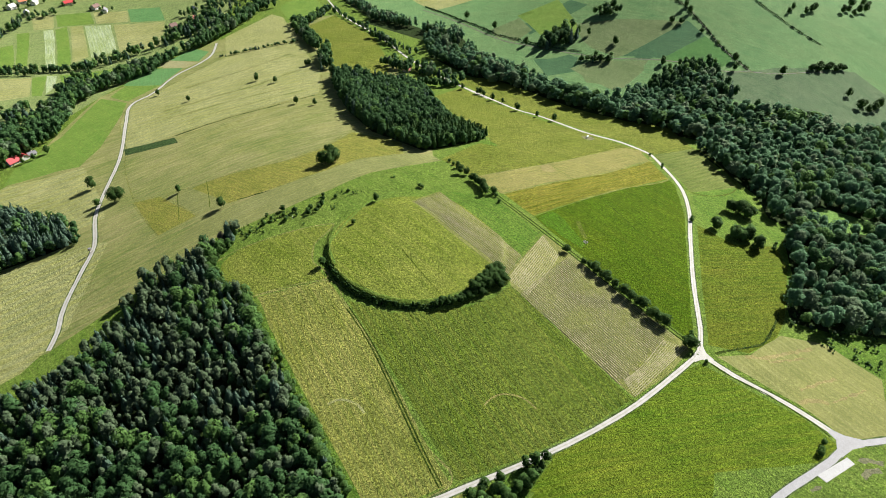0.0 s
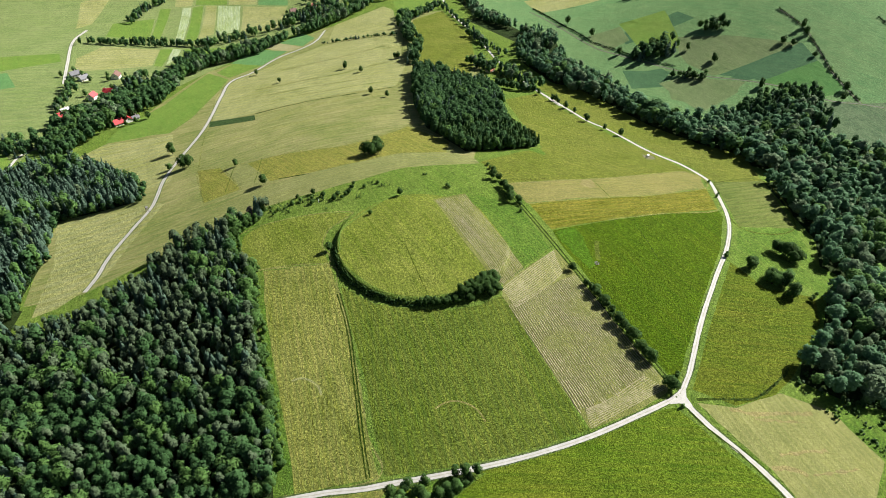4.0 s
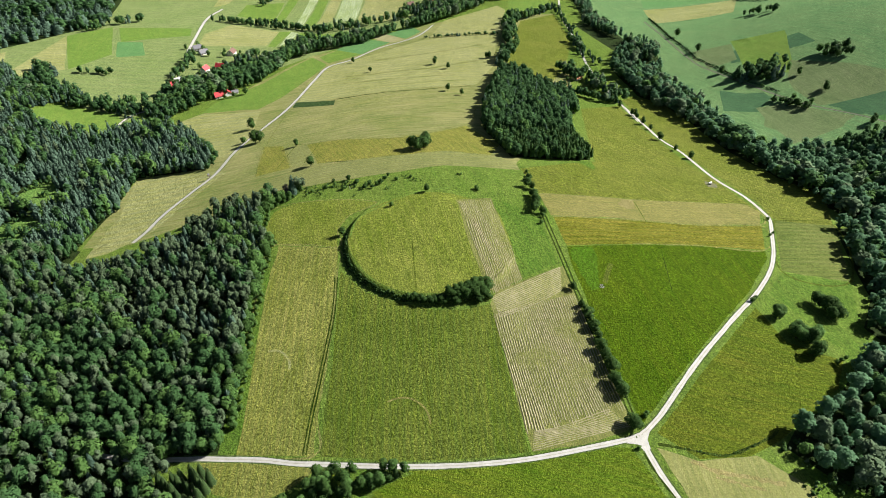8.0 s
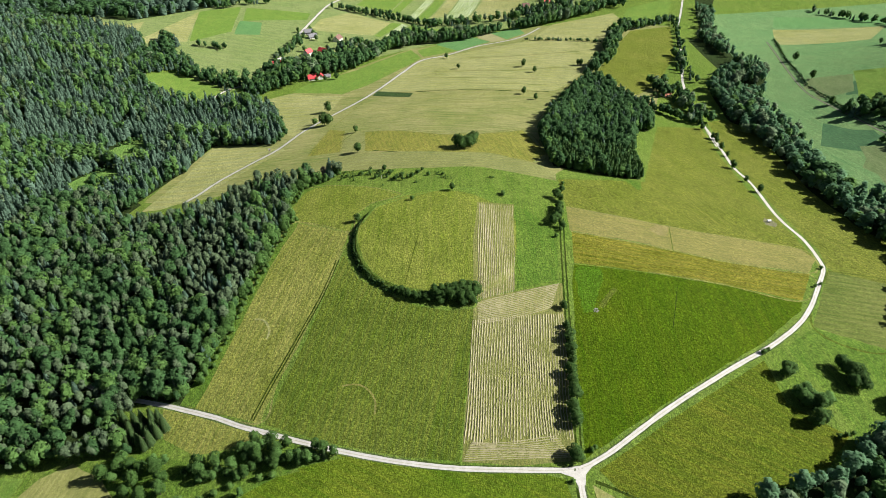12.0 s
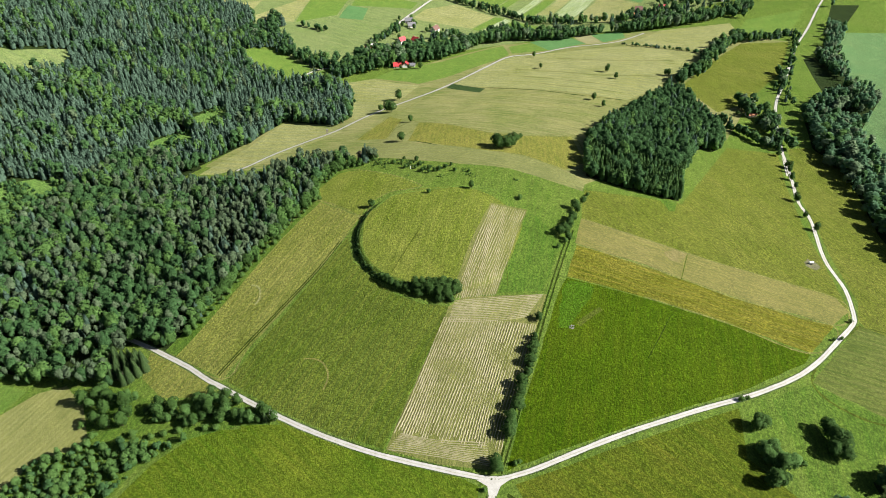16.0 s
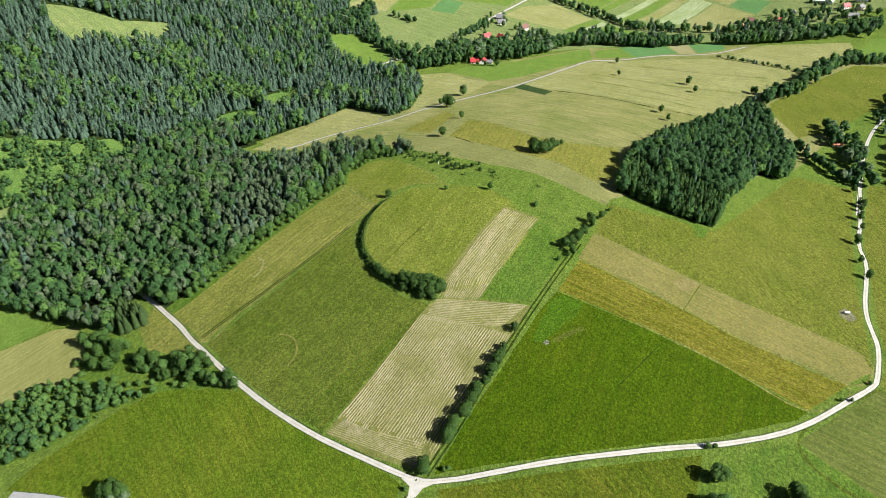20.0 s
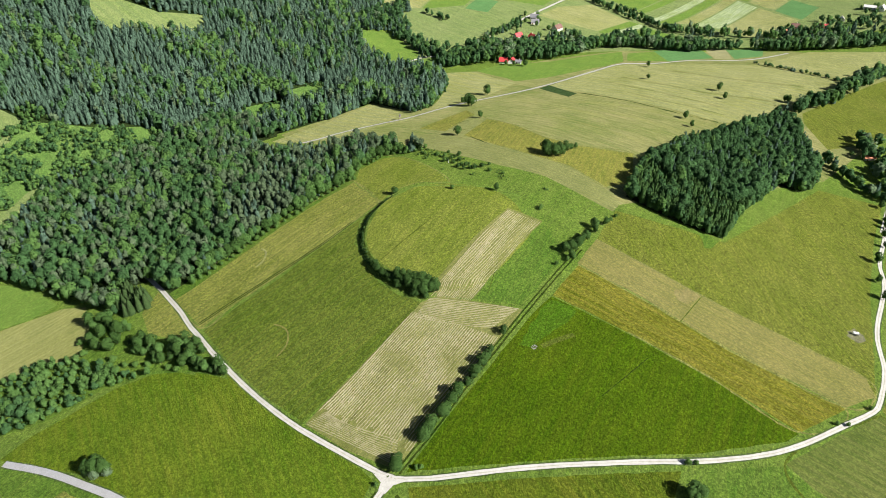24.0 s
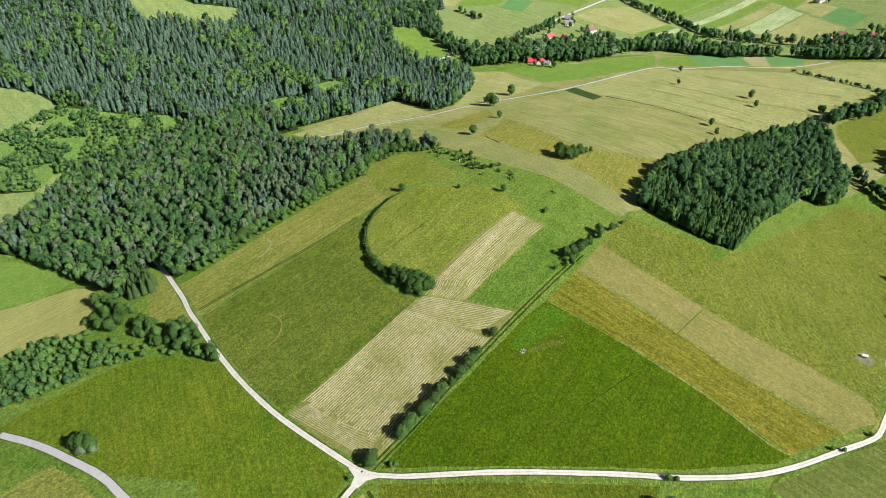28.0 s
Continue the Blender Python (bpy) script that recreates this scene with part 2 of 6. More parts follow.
# facing-hill greens carry distance haze in their base colour: more blue, duller
HILLGREEN = grass("hazy_hill_pasture", (0.0667, 0.1520, 0.0578), (0.1056, 0.1983, 0.0779), (0.1509, 0.2037, 0.0856), 0.4, 7.0, 20, 0.12, (0.0735, 0.1274, 0.0565), depth=0.6, waxy=0.0)
BLUEGREEN = grass("hazy_green_field", (0.0321, 0.0867, 0.0391), (0.0478, 0.1140, 0.0511), (0.0722, 0.1254, 0.0565), 0.3, 5.0, 20, 0.25, (0.0446, 0.0957, 0.0527), depth=0.5, waxy=0.0)
# near-black green-brown for all ground beneath the trees
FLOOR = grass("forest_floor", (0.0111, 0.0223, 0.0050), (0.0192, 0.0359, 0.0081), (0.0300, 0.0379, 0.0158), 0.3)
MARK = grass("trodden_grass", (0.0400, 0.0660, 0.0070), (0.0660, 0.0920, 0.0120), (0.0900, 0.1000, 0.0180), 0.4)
# dry hill grass, with the same haze blue mixed into its colour
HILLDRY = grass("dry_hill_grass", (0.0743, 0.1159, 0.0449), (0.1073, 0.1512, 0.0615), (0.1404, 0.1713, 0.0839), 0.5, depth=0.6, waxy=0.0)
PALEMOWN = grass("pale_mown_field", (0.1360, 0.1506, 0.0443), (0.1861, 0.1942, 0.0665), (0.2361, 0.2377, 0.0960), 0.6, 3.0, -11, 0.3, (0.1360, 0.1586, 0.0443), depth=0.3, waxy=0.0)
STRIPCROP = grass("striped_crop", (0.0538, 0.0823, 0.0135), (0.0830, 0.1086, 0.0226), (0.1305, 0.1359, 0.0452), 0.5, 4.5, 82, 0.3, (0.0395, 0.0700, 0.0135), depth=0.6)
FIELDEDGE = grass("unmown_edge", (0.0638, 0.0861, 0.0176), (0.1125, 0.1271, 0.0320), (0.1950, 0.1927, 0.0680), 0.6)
# hill crop green, haze blue mixed in
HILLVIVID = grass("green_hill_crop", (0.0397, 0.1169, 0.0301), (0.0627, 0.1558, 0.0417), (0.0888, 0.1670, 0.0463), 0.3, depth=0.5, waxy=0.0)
# slope's shade and haze put into the colour: darker, bluer hill grass
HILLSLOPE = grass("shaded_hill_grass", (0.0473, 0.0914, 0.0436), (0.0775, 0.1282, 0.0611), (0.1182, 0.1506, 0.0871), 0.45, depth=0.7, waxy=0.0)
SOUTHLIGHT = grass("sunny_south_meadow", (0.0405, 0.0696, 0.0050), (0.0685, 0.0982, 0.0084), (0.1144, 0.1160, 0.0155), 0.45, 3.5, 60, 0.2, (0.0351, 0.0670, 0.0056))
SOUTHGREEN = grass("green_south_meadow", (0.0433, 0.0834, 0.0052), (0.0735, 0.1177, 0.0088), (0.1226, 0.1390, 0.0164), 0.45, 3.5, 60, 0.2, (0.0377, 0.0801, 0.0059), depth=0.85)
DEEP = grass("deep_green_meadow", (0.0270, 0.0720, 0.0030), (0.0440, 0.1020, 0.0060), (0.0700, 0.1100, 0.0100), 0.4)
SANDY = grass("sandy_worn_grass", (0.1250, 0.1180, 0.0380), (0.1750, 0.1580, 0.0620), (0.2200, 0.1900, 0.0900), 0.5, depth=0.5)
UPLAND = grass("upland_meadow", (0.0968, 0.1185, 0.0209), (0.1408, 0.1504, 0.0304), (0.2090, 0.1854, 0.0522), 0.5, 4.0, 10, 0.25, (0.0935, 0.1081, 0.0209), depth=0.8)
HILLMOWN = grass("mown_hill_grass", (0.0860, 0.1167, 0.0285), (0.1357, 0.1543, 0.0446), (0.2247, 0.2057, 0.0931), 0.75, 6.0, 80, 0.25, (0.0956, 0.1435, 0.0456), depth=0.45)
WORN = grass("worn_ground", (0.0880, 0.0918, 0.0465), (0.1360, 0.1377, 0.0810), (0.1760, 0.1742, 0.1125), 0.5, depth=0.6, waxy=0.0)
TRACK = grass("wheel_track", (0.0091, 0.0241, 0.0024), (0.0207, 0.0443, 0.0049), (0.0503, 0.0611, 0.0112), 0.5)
GRAVEL = gravel("pale_gravel", (0.480, 0.470, 0.435), (0.370, 0.360, 0.320))
GRAVELMID = gravel("dusty_gravel", (0.400, 0.388, 0.340), (0.280, 0.275, 0.215))
HILLTRACK = gravel("earth_track", (0.150, 0.160, 0.115), (0.085, 0.105, 0.060))
ASPHALT = gravel("grey_road", (0.340, 0.345, 0.350), (0.290, 0.290, 0.290))
VERGE = grass("road_verge", (0.0268, 0.0558, 0.0078), (0.0517, 0.0786, 0.0187), (0.1032, 0.1317, 0.0617), 0.5)

# needles blued in the base colour to stand for distance haze
L_SPRUCE = leaves("hazy_spruce_needles", (0.011, 0.030, 0.020), (0.078, 0.132, 0.088), thin=0.06)
L_LARCH = leaves("young_conifer_needles", (0.010, 0.034, 0.007), (0.058, 0.116, 0.032), thin=0.1)
L_PINE = leaves("pine_needles", (0.014, 0.033, 0.015), (0.104, 0.150, 0.078), thin=0.06)
# valley haze and backlight put into the leaf colour, lighter and bluer
L_ALDER = leaves("hazy_alder_leaves", (0.042, 0.106, 0.056), (0.166, 0.305, 0.160), thin=0.5)
L_TREE = leaves("tree_leaves", (0.014, 0.042, 0.008), (0.060, 0.118, 0.028), thin=0.15)
L_BROAD = leaves("broad_leaves", (0.012, 0.042, 0.013), (0.070, 0.150, 0.052), thin=0.3)
L_LIGHT = leaves("light_leaves", (0.030, 0.082, 0.017), (0.120, 0.225, 0.062), thin=0.32)
L_SILVER = leaves("silver_leaves", (0.060, 0.105, 0.055), (0.170, 0.240, 0.130), thin=0.3)
L_REEDY = leaves("shrub_leaves", (0.034, 0.085, 0.016), (0.095, 0.170, 0.040), thin=0.12)
L_DRY = leaves("dry_leaves", (0.110, 0.085, 0.080), (0.170, 0.140, 0.120), thin=0.12)
L_THORN = leaves("thorn_leaves", (0.014, 0.038, 0.008), (0.050, 0.100, 0.024), thin=0.1)
L_FIR = leaves("fir_needles", (0.014, 0.036, 0.010), (0.062, 0.105, 0.034), thin=0.08)
BARK = plain("bark", (0.075, 0.055, 0.040), 0.9, 0, 0.3, 2.0)

# ---------------------------------------------------------------- fields, roads and woods, as plan outlines
REGIONS = []


def region(name, mat, pts, label, category, step=6.0, ragged=0.35):
    REGIONS.append((name, mat, [Vector(p) for p in pts], label, category, step, ragged))


def ribbon(line, width, step=6.0):
    """The outline of a band of the given width along a smoothed line."""
    p = [np.array(q, float) for q in line]
    out = []
    for i in range(len(p) - 1):
        a, b = p[max(i - 1, 0)], p[min(i + 2, len(p) - 1)]
        k = max(2, int(np.hypot(*(p[i + 1] - p[i])) / step))
        for u in np.arange(k) / k:
            h = [2 * u**3 - 3 * u**2 + 1, u**3 - 2 * u**2 + u, -2 * u**3 + 3 * u**2, u**3 - u**2]
            out.append(h[0] * p[i] + h[1] * (p[i + 1] - a) / 2 + h[2] * p[i + 1] + h[3] * (b - p[i]) / 2)
    out.append(p[-1])
    out = np.array(out)
    d = np.gradient(out, axis=0)
    d /= np.linalg.norm(d, axis=1)[:, None] + 1e-9
    side = np.stack([-d[:, 1], d[:, 0]], 1) * width / 2
    return [tuple(q) for q in out + side] + [tuple(q) for q in (out - side)[::-1]]


def road(name, mat, line, width, label):
    region("verge", VERGE, ribbon(line, width + 1.3), "trodden grass verge beside " + label, "verge", 50, 0.25)
    REGIONS.append((name, mat, [Vector(p) for p in ribbon(line, width)], label, "road", 50, 0.12))
    if mat is GRAVEL:
        REGIONS.append(("road_crown", GRAVELMID, [Vector(p) for p in ribbon(line, width * 0.2)], "dusty middle between the wheel tracks of the " + label, "road", 50, 0.15))


WOOD_NEAR = [*[(-147, -63), (-144, -49), (-140, -21), (-134, 16), (-127, 55), (-121, 82), (-129, 97), (-121, 127), (-105, 134), (-97, 142)], *[(-88, 136), (-116, 136), (-154, 144), (-181, 119), (-206, 110)], (-262, 110), (-250, 40), (-225, -20), (-200, -45), (-180, -55)]
WOOD_WEST = [(-250, 145), (-262, 110), (-250, 40), (-225, -20), (-200, -45), (-172, -58), (-199, -84), (-215, -90), (-250, -86), (-275, -98), (-420, -140), (-620, -60), (-760, 100), (-760, 560), (-541, 565), (-410, 545), (-384, 508), (-350, 425), (-352, 412), (-292, 395), (-280, 382), (-262, 376), (-250, 385), (-215, 381), (-192, 348), (-167, 270), (-170, 248), (-232, 267), (-239, 203), (-255, 150)]
WOOD_BLOCK = [(62, 148), (94, 143), (128, 145), (133, 190), (146, 240), (150, 258), (165, 258), (174, 272), (174, 306), (160, 338), (148, 372), (136, 388), (116, 354), (80, 273), (60, 210)]
WOOD_FAR = [(-641, 765), (-440, 605), (-365, 690), (-330, 720), (-330, 960), (-860, 960), (-860, 700)]
BELT_EAST = [*[(257, 355), (254, 301), (271, 230), (268, 164), (276, 124), (278, 64)], *[(286, 29), (261, 30), (239, -12), (226, -41), (202, -62), (206, -76), (186, -80), (164, -94), (143, -107), (121, -111), (103, -124), (113, -141), (135, -162)], (330, -160), (420, -60), *[(484, -45), (444, -39), (404, -28), (424, -15), (400, 13), (394, 27), (374, 57), (377, 80), (412, 97), (422, 113), (403, 125), (361, 120), (339, 151), (317, 145), (301, 168)], *[(289, 285), (296, 374)]]
CREEK_NORTH = [(277, 319), (275, 268), (278, 215), (285, 184), (306, 246), (306, 291), (298, 332), (342, 426), (321, 462), (351, 620), (392, 741), (421, 806), (382, 800), (358, 713), (326, 584), (298, 559), (291, 476), (290, 422), (259, 374), (257, 338)]
VILLAGE_WOOD = [(-218, 398), (-178, 442), (-122, 479), (-82, 556), (-56, 577), (17, 600), (89, 666), (112, 683), (198, 728), (274, 797), (271, 768), (196, 707), (112, 653), (14, 638), (-75, 603), (-129, 530), (-172, 496), (-210, 478), (-237, 430)]
HILL_WOOD = [(353, 144), (381, 149), (418, 144), (442, 128), (428, 98), (400, 70), (365, 98)]

region("hill_grassland", HILLGREEN, [(268, 160), (284, 260), (298, 400), (375, 700), (900, 800), (950, -150), (480, -80), (380, 60)], "haze-dulled green grassland of the facing hill", "grassland", 40)
region("valley_grassland", PALE, [(-420, 520), (-250, 395), (-60, 560), (120, 700), (320, 900), (320, 1400), (-800, 1400), (-800, 700)], "pale green grassland of the valley floor", "grassland", 40)
region("upland_grassland", HILLMOWN, [(-215, 136), (-90, 152), (60, 132), (180, 290), (300, 640), (120, 660), (-60, 560), (-190, 400), (-165, 265), (-230, 266), (-250, 150)], "yellow-green grassland of the ridge", "grassland", 20)
region("rough_pasture", LUSH, [(60, -200), (120, -190), (210, -140), (240, -60), (190, -60), (170, -85), (105, -120), (100, -145), (98, -175)], "lush rough grass below the woods", "grassland", 12)
region("forest_floor", FLOOR, WOOD_WEST, "dark ground under the spruce forest", "forest floor", 30)
region("forest_floor", FLOOR, WOOD_NEAR, "dark ground under the mixed wood", "forest floor", 12)
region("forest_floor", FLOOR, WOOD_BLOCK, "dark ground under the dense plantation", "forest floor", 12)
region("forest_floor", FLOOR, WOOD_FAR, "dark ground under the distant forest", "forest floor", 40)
region("forest_floor", FLOOR, BELT_EAST, "dark ground under the valley woods", "forest floor", 20)
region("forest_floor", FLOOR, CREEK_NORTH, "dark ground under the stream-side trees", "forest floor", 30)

def meadow(name, mat, pts, label, category="field", step=6.0):
    region(name, mat, pts, label, category, step)


meadow("pasture", PASTURE, [(62, 126), (130, 142), (178, 273), (222, 280), (218, 222), (217, 152), (221, 56), (190, 68), (144, 72), (110, 76), (62, 86)], "yellow-green hummocky cattle pasture on the slope", "pasture")
meadow("meadow", PASTURE, [(232, 293), (249, 300), (269, 280), (272, 227), (270, 163), (277, 111), (291, 75), (247, 10), (224, 50), (229, 71), (226, 120), (227, 170), (225, 196), (229, 249)], "bright green valley meadow beside the gravel road", "meadow")
meadow("meadow", TANMEADOW, [(-146, -63), (-107, -76), (-103, -55), (-96, -28), (-88, 7), (-82, 39), (-79, 60), (-118, 80), (-125, 55), (-133, 16), (-139, -21), (-143, -49)], "tan and olive unmown meadow below the earthwork", "meadow")
meadow("meadow", OLIVE, [(-104, -77), (-100, -56), (-93, -29), (-86, 7), (-80, 39), (-68, 17), (-48, 1), (-33, -7), (-18, -11), (-3, -10), (-13, -101), (-28, -99), (-49, -95), (-74, -88)], "dark olive meadow with faint mowing lines", "meadow")
meadow("hay_field", HAYGROUND, [(-12, -101), (-3, -10), (3, -2), (25, 5), (48, 11), (47, -5), (44, -34), (41, -69), (39, -98), (35, -101), (13, -103)], "mown straw-coloured hay field with raked rows")
meadow("hay_field", HAYGROUND, [(3, 87), (27, 87), (23, 37), (21, 5), (3, -2), (-3, 1), (-2, 35)], "narrow mown hay strip on the enclosure")
meadow("meadow", RINGGRASS, [(-118, 82), (-79, 62), (-77, 79), (-67, 93), (-48, 101), (-71, 115), (-104, 126), (-120, 125), (-128, 97)], "lush green meadow between wood and earthwork", "meadow")
meadow("meadow", LUSH, [(28, 86), (53, 63), (46, 14), (22, 6)], "lush green wedge of grass beside the track", "meadow")
meadow("scrub_meadow", ROUGH, [(-106, 142), (-73, 145), (-48, 143), (-14, 136), (13, 130), (58, 119), (52, 64), (29, 89), (13, 96), (-15, 107), (-48, 103), (-71, 116)], "rough green scrubby grass along the ridge", "meadow")
meadow("meadow", VIVID, [(43, -99), (45, -69), (49, -34), (54, 13), (58, 28), (102, 25), (145, 20), (189, 11), (185, 3), (153, -24), (89, -67)], "vivid green meadow above the gravel road", "meadow")
meadow("meadow", ORANGE, [(61, 60), (108, 53), (156, 44), (208, 40), (190, 12), (145, 21), (102, 26), (58, 29)], "ripe yellow-brown grass strip across the slope", "meadow")
meadow("hay_field", TAN, [(62, 89), (114, 81), (144, 77), (183, 74), (216, 70), (221, 58), (208, 41), (156, 45), (108, 54), (60, 61)], "mown tan strip across the slope")
meadow("crop_field", STRIPCROP, [(223, 46), (264, 34), (225, -25), (186, -10)], "striped yellow-green crop by the road bend")
meadow("meadow", LUSH, [(186, -11), (224, -26), (199, -65), (178, -76), (172, -66), (170, -47), (164, -28), (171, -21)], "bright green grass by the road bend", "meadow")
meadow("meadow", SOUTHLIGHT, [(48, -105), (82, -81), (124, -53), (147, -38), (148, -65), (171, -82), (154, -98), (105, -119), (83, -125), (60, -121)], "yellow-green meadow between road and woods", "meadow")
meadow("hay_field", PALEMOWN, [(44, -112), (59, -122), (87, -125), (101, -143), (97, -173), (60, -190), (42, -179), (46, -154)], "pale mown hay field beside the lane")
meadow("meadow", SOUTHGREEN, [(-66, -93), (-21, -106), (12, -106), (33, -109), (33, -118), (-58, -169), (-82, -168), (-126, -182), (-126, -165), (-116, -128), (-102, -107), (-82, -102)], "smooth olive meadow below the gravel road", "meadow")
meadow("meadow", SOUTHGREEN, [(33, -111), (39, -159), (35, -177), (24, -178), (-106, -86), (-70, -94), (-13, -106)], "dark green meadow between the two roads", "meadow")
meadow("hay_field", PALEMOWN, [(-238, -148), (-223, -127), (-213, -111), (-205, -98), (-192, -91), (-165, -104), (-154, -122), (-171, -138), (-178, -152), (-191, -172)], "pale tan mown field at the wood's foot")
meadow("meadow", BRIGHT, [(-302, -115), (-268, -101), (-243, -93), (-212, -97), (-214, -111), (-224, -126), (-239, -148)], "bright green grass at the wood's foot", "meadow")
meadow("meadow", LUSH, [(-122, -184), (-88, -173), (-65, -172), (-105, -193)], "green roadside grass", "meadow")
meadow("meadow", TANMEADOW, [(-152, -81), (-159, -61), (-146, -65), (-103, -81), (-118, -89), (-134, -91)], "small tan meadow corner beside the road", "meadow")
meadow("stubble_field", BROWN, [(-128, 175), (-90, 177), (-49, 169), (-18, 164), (12, 164), (29, 160), (47, 148), (62, 137), (61, 124), (43, 128), (7, 139), (-26, 138), (-61, 141), (-99, 148)], "long brown-green mown strip behind the ridge", step=9)
meadow("meadow", UPLAND, [(-86, 236), (-63, 229), (-21, 207), (7, 204), (47, 220), (60, 170), (47, 151), (16, 164), (-14, 166), (-49, 172), (-81, 183)], "yellow-green unmown meadow behind the ridge", "meadow", 9)
meadow("meadow", UPLAND, [(-129, 192), (-122, 265), (-106, 250), (-102, 190)], "small yellow meadow beside the lane", "meadow", 9)
meadow("stubble_field", BROWN, [(-101, 190), (-103, 245), (-87, 238), (-83, 183)], "narrow brown mown parcel", step=9)
meadow("crop_field", HILLMOWN, [(-120, 271), (-95, 367), (-56, 372), (39, 354), (88, 341), (68, 264), (46, 221), (-3, 207), (-63, 231), (-101, 249)], "pale green mown field with streaks", step=10)
meadow("hay_field", STRAW, [(-89, 382), (-71, 457), (-44, 499), (21, 532), (89, 564), (180, 539), (148, 453), (134, 413), (94, 351), (33, 361), (-38, 373)], "wide straw-yellow field on the far slope", step=10)
meadow("crop_field", DARKPLOT, [(-94, 373), (-90, 389), (-50, 367), (-53, 350)], "small dark green crop plot beside the lane", step=9)
meadow("meadow", BRIGHT, [(-129, 391), (-103, 416), (-62, 481), (-46, 512), (-60, 555), (-121, 475), (-174, 431), (-187, 407), (-144, 399)], "bright green field beside the lane", "meadow", 10)
meadow("meadow", STRAW, [(-217, 384), (-187, 405), (-127, 385), (-135, 306), (-144, 263), (-162, 267), (-191, 351)], "tan meadow between lane and forest", "meadow", 10)
meadow("crop_field", CABBAGE, [(-28, 580), (14, 634), (43, 578), (-0, 538)], "blue-green vegetable crop strip", step=12)
meadow("crop_field", ORANGECROP, [(24, 627), (48, 636), (64, 582), (45, 575)], "orange stubble strip", step=12)
meadow("crop_field", CABBAGE, [(48, 636), (89, 658), (93, 615), (66, 585)], "blue-green vegetable plot by the lane", step=12)
meadow("meadow", BRIGHT, [(-52, 551), (-26, 577), (-0, 538), (-43, 518)], "green strip beside the vegetable crop", "meadow", 12)
meadow("hay_field", STRAW, [(96, 571), (138, 663), (234, 709), (238, 681), (188, 555), (142, 559)], "tan field beyond the lane", step=12)
meadow("meadow", BRIGHT, [(235, 658), (259, 730), (340, 777), (311, 691), (255, 649)], "bright green ridge field", "meadow", 12)
meadow("pasture", PASTURE, [(152, 418), (189, 505), (234, 605), (298, 637), (259, 486), (224, 415), (197, 371), (179, 351), (156, 394)], "yellow-green ridge pasture", "pasture", 12)
